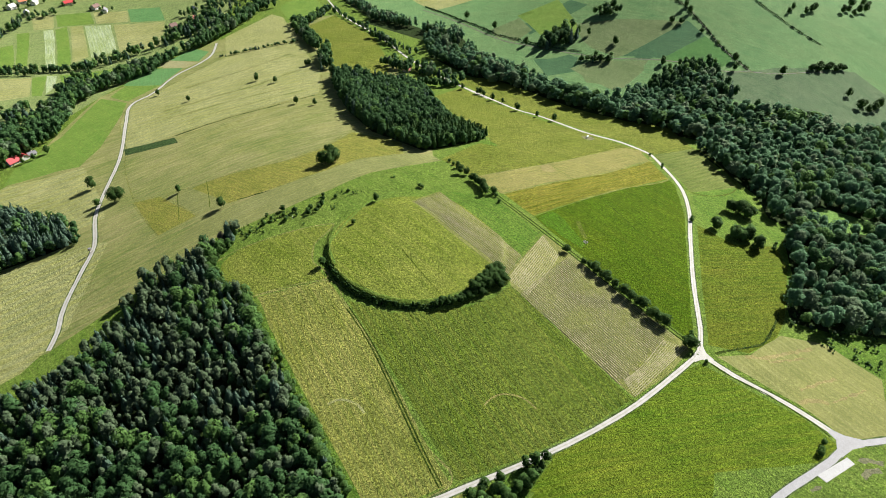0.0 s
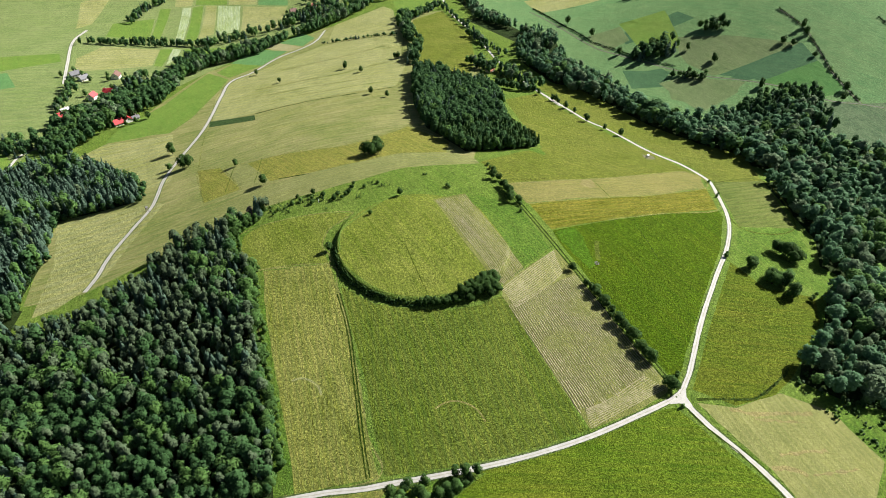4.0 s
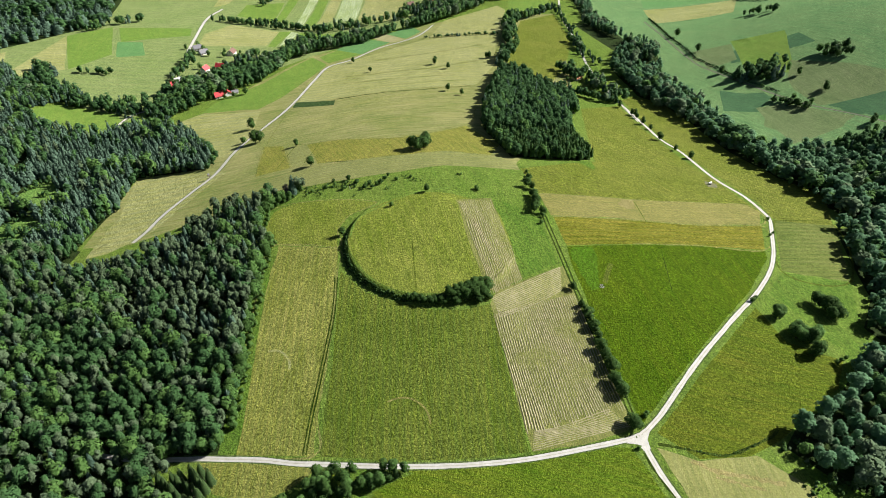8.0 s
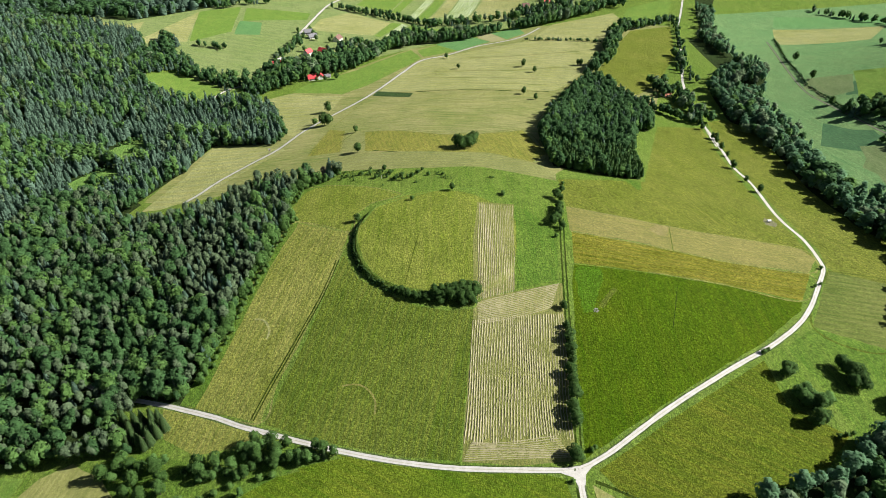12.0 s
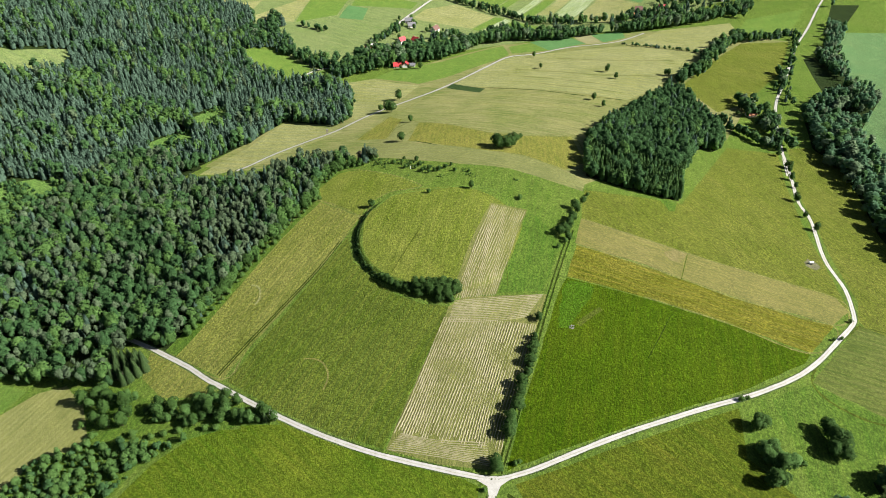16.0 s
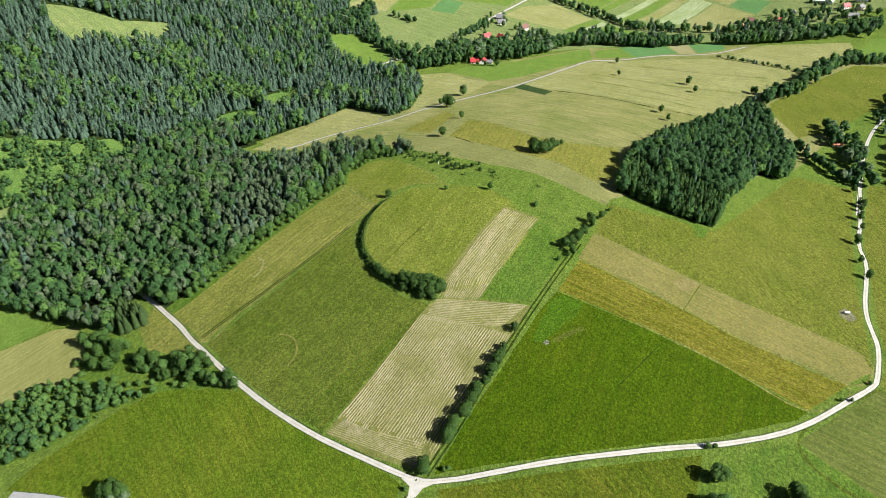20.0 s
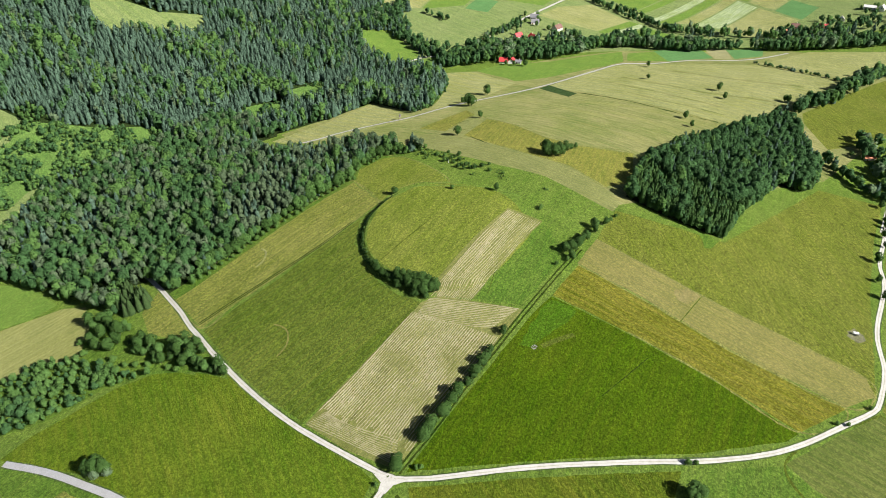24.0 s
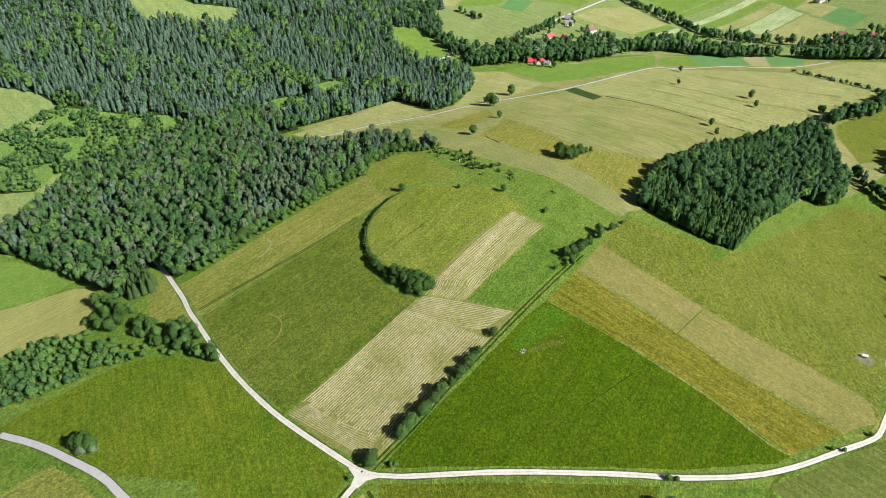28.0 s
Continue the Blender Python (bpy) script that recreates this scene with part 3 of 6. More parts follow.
for _name, _mat, _pts, _label in (
    ("hay_field", STRAW, [(-197, 683), (-162, 740), (-96, 708), (-116, 626), (-202, 626)], "tan valley field"), ("meadow", BRIGHT, [(-96, 708), (-80, 706), (-105, 619), (-114, 624)], "bright green valley strip"),
    ("hay_field", HAYPALE, [(-80, 706), (-70, 699), (-86, 645), (-100, 624)], "pale straw valley strip"), ("meadow", BRIGHT, [(-68, 698), (1, 670), (-30, 634), (-78, 638)], "green valley field"),
    ("meadow", BRIGHT, [(-142, 853), (-82, 866), (-104, 764), (-156, 790)], "wide green valley field"), ("meadow", BRIGHT, [(-67, 909), (-51, 907), (-89, 767), (-102, 764)], "bright green valley strip"),
    ("crop_field", PALE, [(-50, 907), (-35, 905), (-76, 761), (-87, 766)], "dull green valley strip"), ("crop_field", HAYPALE, [(-33, 905), (-20, 901), (-65, 730), (-75, 735)], "pale grain strip"),
    ("meadow", BRIGHT, [(-18, 900), (-1, 904), (-43, 742), (-61, 734)], "green valley strip"), ("crop_field", STRAW, [(3, 902), (18, 893), (-15, 762), (-40, 746)], "straw valley strip"),
    ("crop_field", HAYPALE, [(20, 892), (51, 871), (20, 755), (-14, 754)], "pale grain strip"), ("hay_field", STRAW, [(55, 870), (115, 821), (67, 719), (22, 750)], "tan valley field"),
    ("crop_field", STRAW, [(-31, 969), (-3, 960), (-18, 908), (-44, 912)], "far straw strip"), ("meadow", BRIGHT, [(0, 958), (45, 941), (34, 891), (-12, 910)], "far green field"),
    ("crop_field", STRAW, [(48, 938), (90, 907), (76, 865), (37, 889)], "far tan field"), ("crop_field", CABBAGE, [(93, 913), (133, 883), (117, 826), (78, 860)], "far pale green field"),
    ("hay_field", STRAW, [(-176, 970), (-128, 994), (-169, 856), (-191, 834)], "far tan field beside the valley road"),
    ("hay_field", STRAW, [(-392, 515), (-365, 671), (-355, 625), (-339, 533), (-383, 507)], "tan field at the forest's edge"), ("meadow", BRIGHT, [(-365, 671), (-316, 710), (-298, 586), (-336, 534)], "bright green field at the forest's edge"),
    ("meadow", BRIGHT, [(-307, 705), (-215, 708), (-214, 671), (-295, 636)], "green far field"), ("crop_field", CABBAGE, [(-299, 635), (-269, 635), (-261, 584), (-292, 576)], "blue-green crop plot"),
    ("hay_field", STRAW, [(-654, 767), (-438, 567), (-417, 604), (-403, 547), (-523, 539)], "long tan meadow between the forests"), ("meadow", BRIGHT, [(-349, 419), (-325, 436), (-268, 420), (-278, 390), (-293, 401)], "green meadow in the forest"),
    ("meadow", BRIGHT, [(-271, 384), (-247, 422), (-238, 407), (-259, 385)], "small green meadow by the forest road"), ("meadow", STRAW, [(-245, 132), (-232, 192), (-231, 261), (-161, 234), (-154, 222), (-175, 189), (-201, 147), (-230, 132)], "tan meadow between wood and lane"),
    ("clearing", CLEARING, [(-331, 180), (-323, 203), (-313, 221), (-300, 218), (-284, 190), (-289, 167), (-305, 160)], "sunlit grassy forest clearing"), ("clearing", CLEARING, [(-324, 246), (-315, 286), (-305, 287), (-281, 244), (-297, 222)], "sunlit grassy forest clearing"),
    ("clearing", CLEARING, [(-338, 293), (-331, 331), (-316, 308), (-323, 289)], "small grassy forest clearing"), ("clearing", CLEARING, [(-450, -17), (-452, 42), (-396, 74), (-371, 98), (-336, 98), (-326, 70), (-352, 34), (-352, -5), (-346, -42), (-371, -61), (-430, -60)], "overgrown sunlit clearing full of bushes"),
    ("meadow", PALE, [(-560, -10), (-522, 24), (-490, 39), (-459, 41), (-436, 14), (-436, -21), (-500, -80)], "wide pale mown meadow in the forest"),
    ("meadow", PALE, [(-430, -95), (-367, -63), (-348, -46), (-361, -15), (-339, -20), (-319, -59), (-305, -92), (-330, -112)], "pale mown meadow in the forest beside the scrub"),
    ("meadow", PALE, [(-569, 212), (-542, 230), (-505, 246), (-471, 290), (-457, 258), (-479, 217), (-500, 202), (-510, 182), (-538, 187)], "wide pale meadow high in the forest"),
    ("meadow", BRIGHT, [(-358, 421), (-330, 441), (-269, 419), (-261, 387), (-282, 369), (-321, 379)], "green meadow in the forest by the lane"),
    ("crop_field", BLUEGREEN, [(404, 195), (495, 192), (483, 160), (406, 181)], "haze-blued green hillside crop"), ("meadow", HILLGREEN, [(407, 180), (482, 159), (463, 111), (456, 99), (432, 141)], "green hillside field"),
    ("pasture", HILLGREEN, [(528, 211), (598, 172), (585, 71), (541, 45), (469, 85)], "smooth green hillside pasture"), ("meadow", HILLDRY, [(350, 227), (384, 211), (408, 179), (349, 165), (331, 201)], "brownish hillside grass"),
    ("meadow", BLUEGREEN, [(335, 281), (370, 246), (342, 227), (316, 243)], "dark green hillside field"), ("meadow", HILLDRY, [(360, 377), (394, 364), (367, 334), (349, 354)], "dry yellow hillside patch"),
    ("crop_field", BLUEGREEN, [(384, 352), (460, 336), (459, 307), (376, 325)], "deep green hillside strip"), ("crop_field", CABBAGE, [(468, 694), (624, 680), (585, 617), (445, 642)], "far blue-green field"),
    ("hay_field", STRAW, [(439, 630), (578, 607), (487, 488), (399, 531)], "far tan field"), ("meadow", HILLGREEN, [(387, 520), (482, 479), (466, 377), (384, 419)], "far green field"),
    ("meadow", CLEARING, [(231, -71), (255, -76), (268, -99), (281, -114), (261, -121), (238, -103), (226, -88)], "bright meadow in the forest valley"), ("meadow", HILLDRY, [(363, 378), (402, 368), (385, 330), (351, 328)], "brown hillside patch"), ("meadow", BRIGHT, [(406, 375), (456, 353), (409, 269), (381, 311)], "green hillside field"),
):
    meadow(_name, _mat, _pts, _label, _name.split("_")[-1], 14)

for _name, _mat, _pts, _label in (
    ("pasture", HILLSLOPE, [(427, 114), (574, 25), (569, -24), (451, -69), (434, -38), (401, -7), (396, 45), (397, 82)], "haze-dulled olive pasture on the lower hillside"),
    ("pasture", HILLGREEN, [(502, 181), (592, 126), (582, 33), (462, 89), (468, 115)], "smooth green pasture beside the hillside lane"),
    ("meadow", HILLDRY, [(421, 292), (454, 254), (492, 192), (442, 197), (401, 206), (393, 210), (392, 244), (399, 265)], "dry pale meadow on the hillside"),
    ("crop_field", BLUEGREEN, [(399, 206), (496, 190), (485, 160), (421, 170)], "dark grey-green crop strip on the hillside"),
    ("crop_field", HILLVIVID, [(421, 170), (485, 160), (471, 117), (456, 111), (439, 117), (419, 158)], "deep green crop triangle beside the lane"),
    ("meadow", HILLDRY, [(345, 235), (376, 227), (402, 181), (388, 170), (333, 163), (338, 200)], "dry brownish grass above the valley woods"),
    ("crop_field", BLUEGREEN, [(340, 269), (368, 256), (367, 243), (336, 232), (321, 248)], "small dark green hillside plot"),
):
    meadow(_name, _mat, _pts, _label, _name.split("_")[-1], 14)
region("lush_edge", LUSH, ribbon([(-146, -63), (-143, -49), (-138, -21), (-132, 16), (-125, 54), (-119, 81), (-127, 96), (-119, 124), (-104, 129)], 9.0), "lush green fringe along the wood's edge", "meadow", 8)
region("lush_edge", LUSH, [(-175, -152), (-176, -135), (-153, -123), (-166, -109), (-176, -98), (-162, -86), (-135, -95), (-106, -87), (-75, -91), (-65, -97), (-85, -101), (-106, -112), (-111, -118), (-122, -131), (-125, -146), (-132, -163), (-144, -177), (-170, -163)], "lush rough grass under the roadside shrubs", "meadow", 6)
# the enclosure on the mound
region("enclosure", RINGGRASS, [(FORT[0] + 50 * math.cos(a) * (1 + 0.02 * math.sin(5 * a)), FORT[1] + 51 * math.sin(a)) for a in np.arange(0, 2 * math.pi, 0.12)], "yellow-green grass of the raised round enclosure", "meadow", 5)
_strip = [r for r in REGIONS if "strip on the enclosure" in r[3] or "wedge of grass" in r[3]]
REGIONS.extend(_strip)
for _r in _strip:
    REGIONS.remove(_r)

def edges(line, width, label):
    REGIONS.append(("field_edge", FIELDEDGE, [Vector(v) for v in ribbon(line, width, 4.0)], label, "field edge", 50, 0.3))


for _line in ([(61, 60), (108, 53), (156, 44), (208, 40), (190, 12), (145, 21), (102, 26), (58, 29)], [(62, 89), (114, 81), (144, 77), (183, 74), (216, 70), (221, 58), (208, 41), (156, 45), (108, 54), (60, 61)], [(-86, 236), (-63, 229), (-21, 207), (7, 204), (47, 220), (60, 170), (47, 151), (16, 164), (-14, 166), (-49, 172), (-81, 183)], [(-101, 190), (-103, 245), (-87, 238), (-83, 183)], [(-146, -63), (-107, -76), (-103, -55), (-96, -28), (-88, 7), (-82, 39), (-79, 60), (-118, 80), (-125, 55), (-133, 16), (-139, -21), (-143, -49)], [(-118, 82), (-79, 62), (-77, 79), (-67, 93), (-48, 101), (-71, 115), (-104, 126), (-120, 125), (-128, 97)], [(-89, 382), (-71, 457), (-44, 499), (21, 532), (89, 564), (180, 539), (148, 453), (134, 413), (94, 351), (33, 361), (-38, 373)], [(-120, 271), (-95, 367), (-56, 372), (39, 354), (88, 341), (68, 264), (46, 221), (-3, 207), (-63, 231), (-101, 249)], [(-129, 192), (-122, 265), (-106, 250), (-102, 190)]):
    edges(_line[:-1], 0.9, "thin unmown strip between the parcels")
REGIONS.append(("field_edge", MARK, [Vector(v) for v in ribbon([*[(223, 46), (264, 34), (225, -25), (186, -10)], [(223, 46), (264, 34), (225, -25), (186, -10)][0]], 1.4, 4.0)], "dark grassy margin round the striped crop", "field edge", 50, 0.3))
_dark = [r for r in REGIONS if r[1] is DARKPLOT]
for _r in _dark:
    REGIONS.remove(_r)
REGIONS.extend(_dark)
road("road", GRAVEL, [(-214, 584), (-208, 655), (-198, 766), (-178, 825)], 3.4, "pale village road")
road("road", HILLTRACK, [(524, 248), (518, 210), (498, 168), (480, 136), (468, 107), (461, 88)], 1.6, "pale hillside track")
road("road", HILLTRACK, [(397, 553), (362, 434), (348, 352), (355, 312), (365, 276), (373, 250), (388, 214), (416, 170), (430, 140), (441, 108), (461, 88), (484, 67), (536, 42)], 1.6, "pale hillside lane")
road("road", GRAVEL, [(-276, 372), (-271, 381), (-260, 412), (-247, 424), (-232, 428)], 2.4, "pale gravel track at the forest meadow")
road("road", GRAVEL, [(-214, 138), (-206, 150), (-197, 171), (-179, 200), (-162, 228), (-148, 275), (-130, 313), (-108, 354), (-91, 391), (-66, 455), (-45, 502), (-14, 519), (25, 556), (60, 573), (88, 596), (118, 647)], 3.0, "pale gravel lane past the wood")
road("road", GRAVEL, [(223, 240), (226, 281), (230, 336), (239, 394), (262, 472), (302, 616), (335, 709), (359, 780), (378, 830)], 2.6, "pale gravel road along the ridge")
road("road", GRAVEL, [(-207, -43), (-186, -53), (-172, -57), (-158, -61), (-129, -71), (-118, -76), (-95, -84), (-74, -91), (-49, -98), (-28, -102), (-12, -104), (13, -105), (33, -105), (40, -104)], 2.5, "pale gravel road below the earthwork")
road("road", GRAVEL, [(40, -104), (53, -97), (88, -71), (127, -45), (154, -28), (176, -11), (192, 6), (209, 30), (220, 46), (223, 56), (225, 82), (221, 115), (225, 169), (222, 196), (224, 225), (226, 261), (226, 283)], 2.4, "pale gravel road round the green meadow")
road("road", GRAVEL, [(39, -104), (39, -108), (39, -124), (42, -152), (41, -173), (40, -179)], 2.7, "pale gravel lane down to the asphalt road")
road("road", ASPHALT, [*[(-122, -182), (-102, -176), (-80, -172), (-57, -169), (-39, -170)], *[(40, -179), (25, -178), (5, -174), (-11, -171)][::-1], *[(46, -183.6), (54, -188.5)], (90, -210), (160, -235)], 3.4, "grey asphalt road at the hill's foot")


REGIONS.append(("road", ASPHALT, [Vector(v) for v in ((39.6, -170), (42.4, -170), (43.6, -176), (47, -182), (44, -184.5), (38, -181.5), (30, -180.2), (34, -176.2), (38, -174.4))], "grey fork where the lane meets the road", "road", 50, 0.12))
REGIONS.append(("road", GRAVEL, [Vector(v) for v in ((31, -106.4), (36, -105.6), (44, -103.2), (47, -101.2), (44.5, -103.8), (41.6, -107), (40.6, -112), (37.4, -112), (36.2, -108.4))], "pale gravel fork of the road", "road", 50, 0.12))


def ruts(name, line, gap, label, wide=1.0, mat=TRACK):
    p = ribbon(line, gap)
    h = len(p) // 2
    for q in (p[:h], p[h:]):
        REGIONS.append((name, mat, [Vector(v) for v in ribbon(q, wide)], label, "track", 50, 0.1))


ruts("farm_track", [(40, -101), (43, -69), (44, -48), (47, -18), (50, 13), (54, 50), (57, 74)], 2.2, "dark wheel rut of the grassy farm track")
ruts("farm_track", [(-111, -74), (-106, -55), (-98, -28), (-88, 7), (-83, 35)], 1.5, "dark wheel rut through the meadow", 0.75)


for _line, _w, _m, _l in (
    ([(-69.4, -57.4), (-63.9, -56.7), (-58.3, -58.7), (-54.1, -63.4), (-52.2, -68.5), (-52.2, -74.7)], 0.9, TAN, "faint pale ring mark in the meadow"),
    ([(-124.3, -7.7), (-120.1, -8.5), (-116.6, -11.6), (-113.9, -17.7), (-114.3, -23.4)], 1.2, STRAW, "faint pale ring mark in the tan meadow"),
    ([(-34.7, 48.3), (-38.0, 28.0), (-41.1, 6.4)], 0.9, MARK, "dark path through the enclosure"),
    ([(-46.8, -11.8), (-48.0, -45.6), (-51.4, -74.8), (-52.4, -92.5)], 0.8, MARK, "dark line through the meadow"),
    ([(116.1, 15.0), (109.6, -3.6), (103.8, -19.3)], 0.45, TRACK, "dark line in the green meadow"),
    ([(78.4, 9.0), (72.4, 1.3), (67.1, -6.8)], 3.0, MARK, "darker trampled patch in the green meadow"),
    ([(-70.4, 65.1), (-64.2, 80.4), (-54.6, 88.1), (-33.8, 99.5), (-15.3, 105.6), (4.3, 105.0)], 1.0, BRIGHT, "grassy path round the enclosure"),
    ([(20.4, 36.0), (24.3, 21.0), (26.0, 12.1)], 0.4, MARK, "dark line in the hay strip"),
    ([(129.2, 77.9), (126.3, 63.1), (123.7, 49.5)], 0.6, MARK, "dark line across the tan strip"),
    ([(-74.4, 236.1), (-85.8, 205.0), (-91.1, 191.9)], 0.6, MARK, "dark line between the parcels"),
    ([(-95.9, 240.8), (-105.6, 213.9), (-112.0, 196.4)], 0.6, MARK, "dark line between the parcels"),
):
    REGIONS.append(("field_mark", _m, [Vector(v) for v in ribbon(_line, _w, 3.0)], _l, "field mark", 50, 0.08))


for _line, _w, _m, _l in (
    ([(-48, 370), (-20, 366), (6, 361), (31, 354), (64, 349), (89, 349)], 1.8, TRACK, "dark overgrown edge between the upland fields"),
    ([(-76, 182), (-52, 172), (-14, 167), (10, 166), (46, 158)], 1.1, TRACK, "dark edge of the unmown meadow"),
    ([(-30, 449), (20, 438), (64, 430), (128, 436)], 4.5, HILLMOWN, "greener streak in the straw field"),
    ([(-36, 424), (0, 414), (36, 404), (84, 392)], 3.5, HILLMOWN, "greener streak in the straw field"),
    ([(14, 497), (52, 492), (90, 491), (146, 498)], 5.0, HILLMOWN, "greener streak in the straw field"),
    ([(-6, 392), (40, 380), (90, 372)], 3.0, HILLMOWN, "greener streak in the straw field"),
    ([(-46, 333), (-16, 340), (15, 343), (80, 332)], 6.5, PALEMOWN, "bleached streak in the mown field"),
    ([(-100, 324), (-72, 314), (-47, 306), (6, 292)], 4.0, PALEMOWN, "bleached streak in the mown field"),
    ([(-84, 282), (-50, 270), (-10, 262), (48, 250)], 3.0, PALEMOWN, "bleached streak in the mown field"),
    ([(-20, 316), (20, 310), (66, 300)], 5.0, PALEMOWN, "bleached streak in the mown field"),
):
    region("field_mark", _m, ribbon(_line, _w, 5.0), _l, "field mark", 4, 0.9)
region("field_mark", DEEP, [(58, 26), (66, 27), (74, 25), (71, 12), (67, 3), (62, -10), (57, -12), (56, 8)], "lush deep green corner of the meadow", "field mark", 3, 0.8)
region("field_mark", SANDY, [(114, 72), (121, 79), (129, 77), (124, 66), (118, 66)], "sandy worn patch on the mown strip", "field mark", 2, 0.6)
region("field_mark", LUSH, [(113, 143), (127, 141), (124, 128), (120, 126), (117, 134)], "lush green corner below the plantation", "field mark", 3, 0.5)
region("field_mark", WORN, [(206, 99), (211, 97), (215, 101), (214, 108), (209, 110), (206, 105)], "bare trodden patch round the trailer", "field mark", 2, 0.9)
for _line, _w in (([(56, -121), (63, -128), (77, -134), (91, -141)], 2.4), ([(47, -153), (54, -157), (58, -163)], 2.6), ([(56, -150), (68, -154), (78, -158)], 1.6), ([(60, -164), (70, -167), (82, -171)], 1.4), ([(62, -131), (74, -138), (82, -142)], 1.2)):
    region("field_mark", SANDY, ribbon(_line, _w, 2.0), "bleached hay streak in the pale mown field", "field mark", 2, 0.7)
for _line, _w in (([(33, -186.5), (37, -188), (40, -193)], 2.2), ([(26, -190), (31, -191), (35, -194)], 2.6), ([(2, -178.5), (8, -181)], 1.6)):
    region("field_mark", WORN, ribbon(_line, _w, 2.0), "bare trodden soil beside the concrete pad", "field mark", 2, 0.7)
region("field_mark", TANMEADOW, [(-85, -199), (-85, -187), (-83, -178), (-69, -176), (-46, -177), (-60, -199)], "dry yellow meadow below the asphalt road", "field mark", 4, 0.5)
REGIONS.append(("ditch", TRACK, [Vector(v) for v in ribbon([(36.6, -113), (37.2, -124), (40, -140), (40.2, -152), (39.2, -166), (37.5, -172)], 0.8, 3.0)], "dark grassy ditch beside the lane", "ditch", 50, 0.2))
REGIONS.append(("field_edge", TRACK, [Vector(v) for v in ribbon([(45, -110), (56, -115), (64, -119), (72, -122), (80, -121.5), (90, -119.5), (101, -117), (106, -114)], 1.5, 3.0)], "dark overgrown ditch between meadow and mown field", "ditch", 50, 0.35))


def inside(poly, x, y):
    """Which of the points lie in the polygon."""
    x, y = np.asarray(x, float), np.asarray(y, float)
    got = np.zeros(x.shape, bool)
    for i in range(len(poly)):
        (x1, y1), (x2, y2) = poly[i][:2], poly[i - 1][:2]
        if y1 != y2:
            got ^= ((y1 > y) != (y2 > y)) & (x < (x2 - x1) * (y - y1) / (y2 - y1) + x1)
    return got


def build_ground():
    """One sheet, cut along the outlines into ground, fields and roads that meet edge to edge."""
    from mathutils.geometry import delaunay_2d_cdt
    rng = np.random.default_rng(5)
    grid = []
    for lo, hi, step in (((-340, -260), (330, 330), 5.0), ((-780, -400), (720, 1000), 16.0), ((-1500, -1200), (1500, 1700), 90.0), ((-4000, -4000), (4000, 4500), 500.0)):
        x, y = np.meshgrid(np.arange(lo[0], hi[0] + 1, step), np.arange(lo[1], hi[1] + 1, step))
        g = np.stack([x.ravel(), y.ravel()], 1)
        if grid:
            inner = grid[-1][1]
            g = g[~((g[:, 0] > inner[0][0] - step / 2) & (g[:, 0] < inner[1][0] + step / 2) & (g[:, 1] > inner[0][1] - step / 2) & (g[:, 1] < inner[1][1] + step / 2))]
        grid.append((g + rng.uniform(-0.2, 0.2, g.shape) * step, (lo, hi)))
    g = np.concatenate([v for v, _ in grid])
    a = np.linspace(0, 2 * math.pi, 240, endpoint=False)
    bank = np.concatenate([np.stack([FORT[0] + FORT[2] * k * np.cos(a), FORT[1] + FORT[3] * k * np.sin(a)], 1) for k in (0.93, 0.96, 0.99, 1.02, 1.05, 1.08)])
    verts = [Vector(v) for v in np.concatenate([g, bank])]
    faces = []
    for name, mat, pts, label, category, step, ragged in REGIONS:
        ring = []
        for i, p in enumerate(pts):
            q = pts[(i + 1) % len(pts)]
            k = max(1, int((q - p).length / step))
            ring += [p.lerp(q, j / k) for j in range(k)]
        if sum(a.cross(b) for a, b in zip(ring, ring[1:] + ring[:1])) < 0:
            ring.reverse()
        start = len(verts)
        verts += [v + Vector(rng.uniform(-ragged, ragged, 2)) for v in ring]
        faces.append(list(range(start, len(verts))))
    v2, _, f2, _, _, origin = delaunay_2d_cdt(verts, [], faces, 0, 1e-4)
    xy = np.array([v[:] for v in v2])
    co = np.column_stack([xy, height(xy[:, 0], xy[:, 1])])
    owner = [max(o) if o else -1 for o in origin]
    groups = {}
    for f, o in zip(f2, owner):
        groups.setdefault(o, []).append(f)
    for o, fs in sorted(groups.items()):
        used = sorted({v for f in fs for v in f})
        index = {v: i for i, v in enumerate(used)}
        name, mat, label, category = ("ground", ROUGH, "rough green grassland reaching to the horizon", "ground") if o < 0 else (REGIONS[o][0], REGIONS[o][1], REGIONS[o][3], REGIONS[o][4])
        me = bpy.data.meshes.new(name)
        me.from_pydata([tuple(co[v]) for v in used], [], [[index[v] for v in f] for f in fs])
        me.polygons.foreach_set("use_smooth", [True] * len(me.polygons))
        me.materials.append(mat)
        me.update()
        tagged(new(name, me), label, category, kind="structure")


build_ground()

# ---------------------------------------------------------------- trees: shapes at unit height
def spray_rows(c, nrm, size, rng):
    """Sprays of leaves: an uneven three-cornered scrap at each centre, facing its normal."""
    n = nrm / (np.linalg.norm(nrm, axis=1)[:, None] + 1e-9)
    a = np.cross(n, rng.normal(size=n.shape))
    a /= np.linalg.norm(a, axis=1)[:, None] + 1e-9
    b = np.cross(n, a)
    q = []
    for k in range(3):
        r = (size * rng.uniform(0.7, 1.3, len(c)))[:, None]
        lift = (size * rng.uniform(-0.35, 0.25, len(c)))[:, None]
        q.append(c + (a * math.cos(2.0944 * k) + b * math.sin(2.0944 * k)) * r + n * lift)
    return np.stack(q, 1).reshape(-1, 3), np.arange(len(c) * 3).reshape(-1, 3)


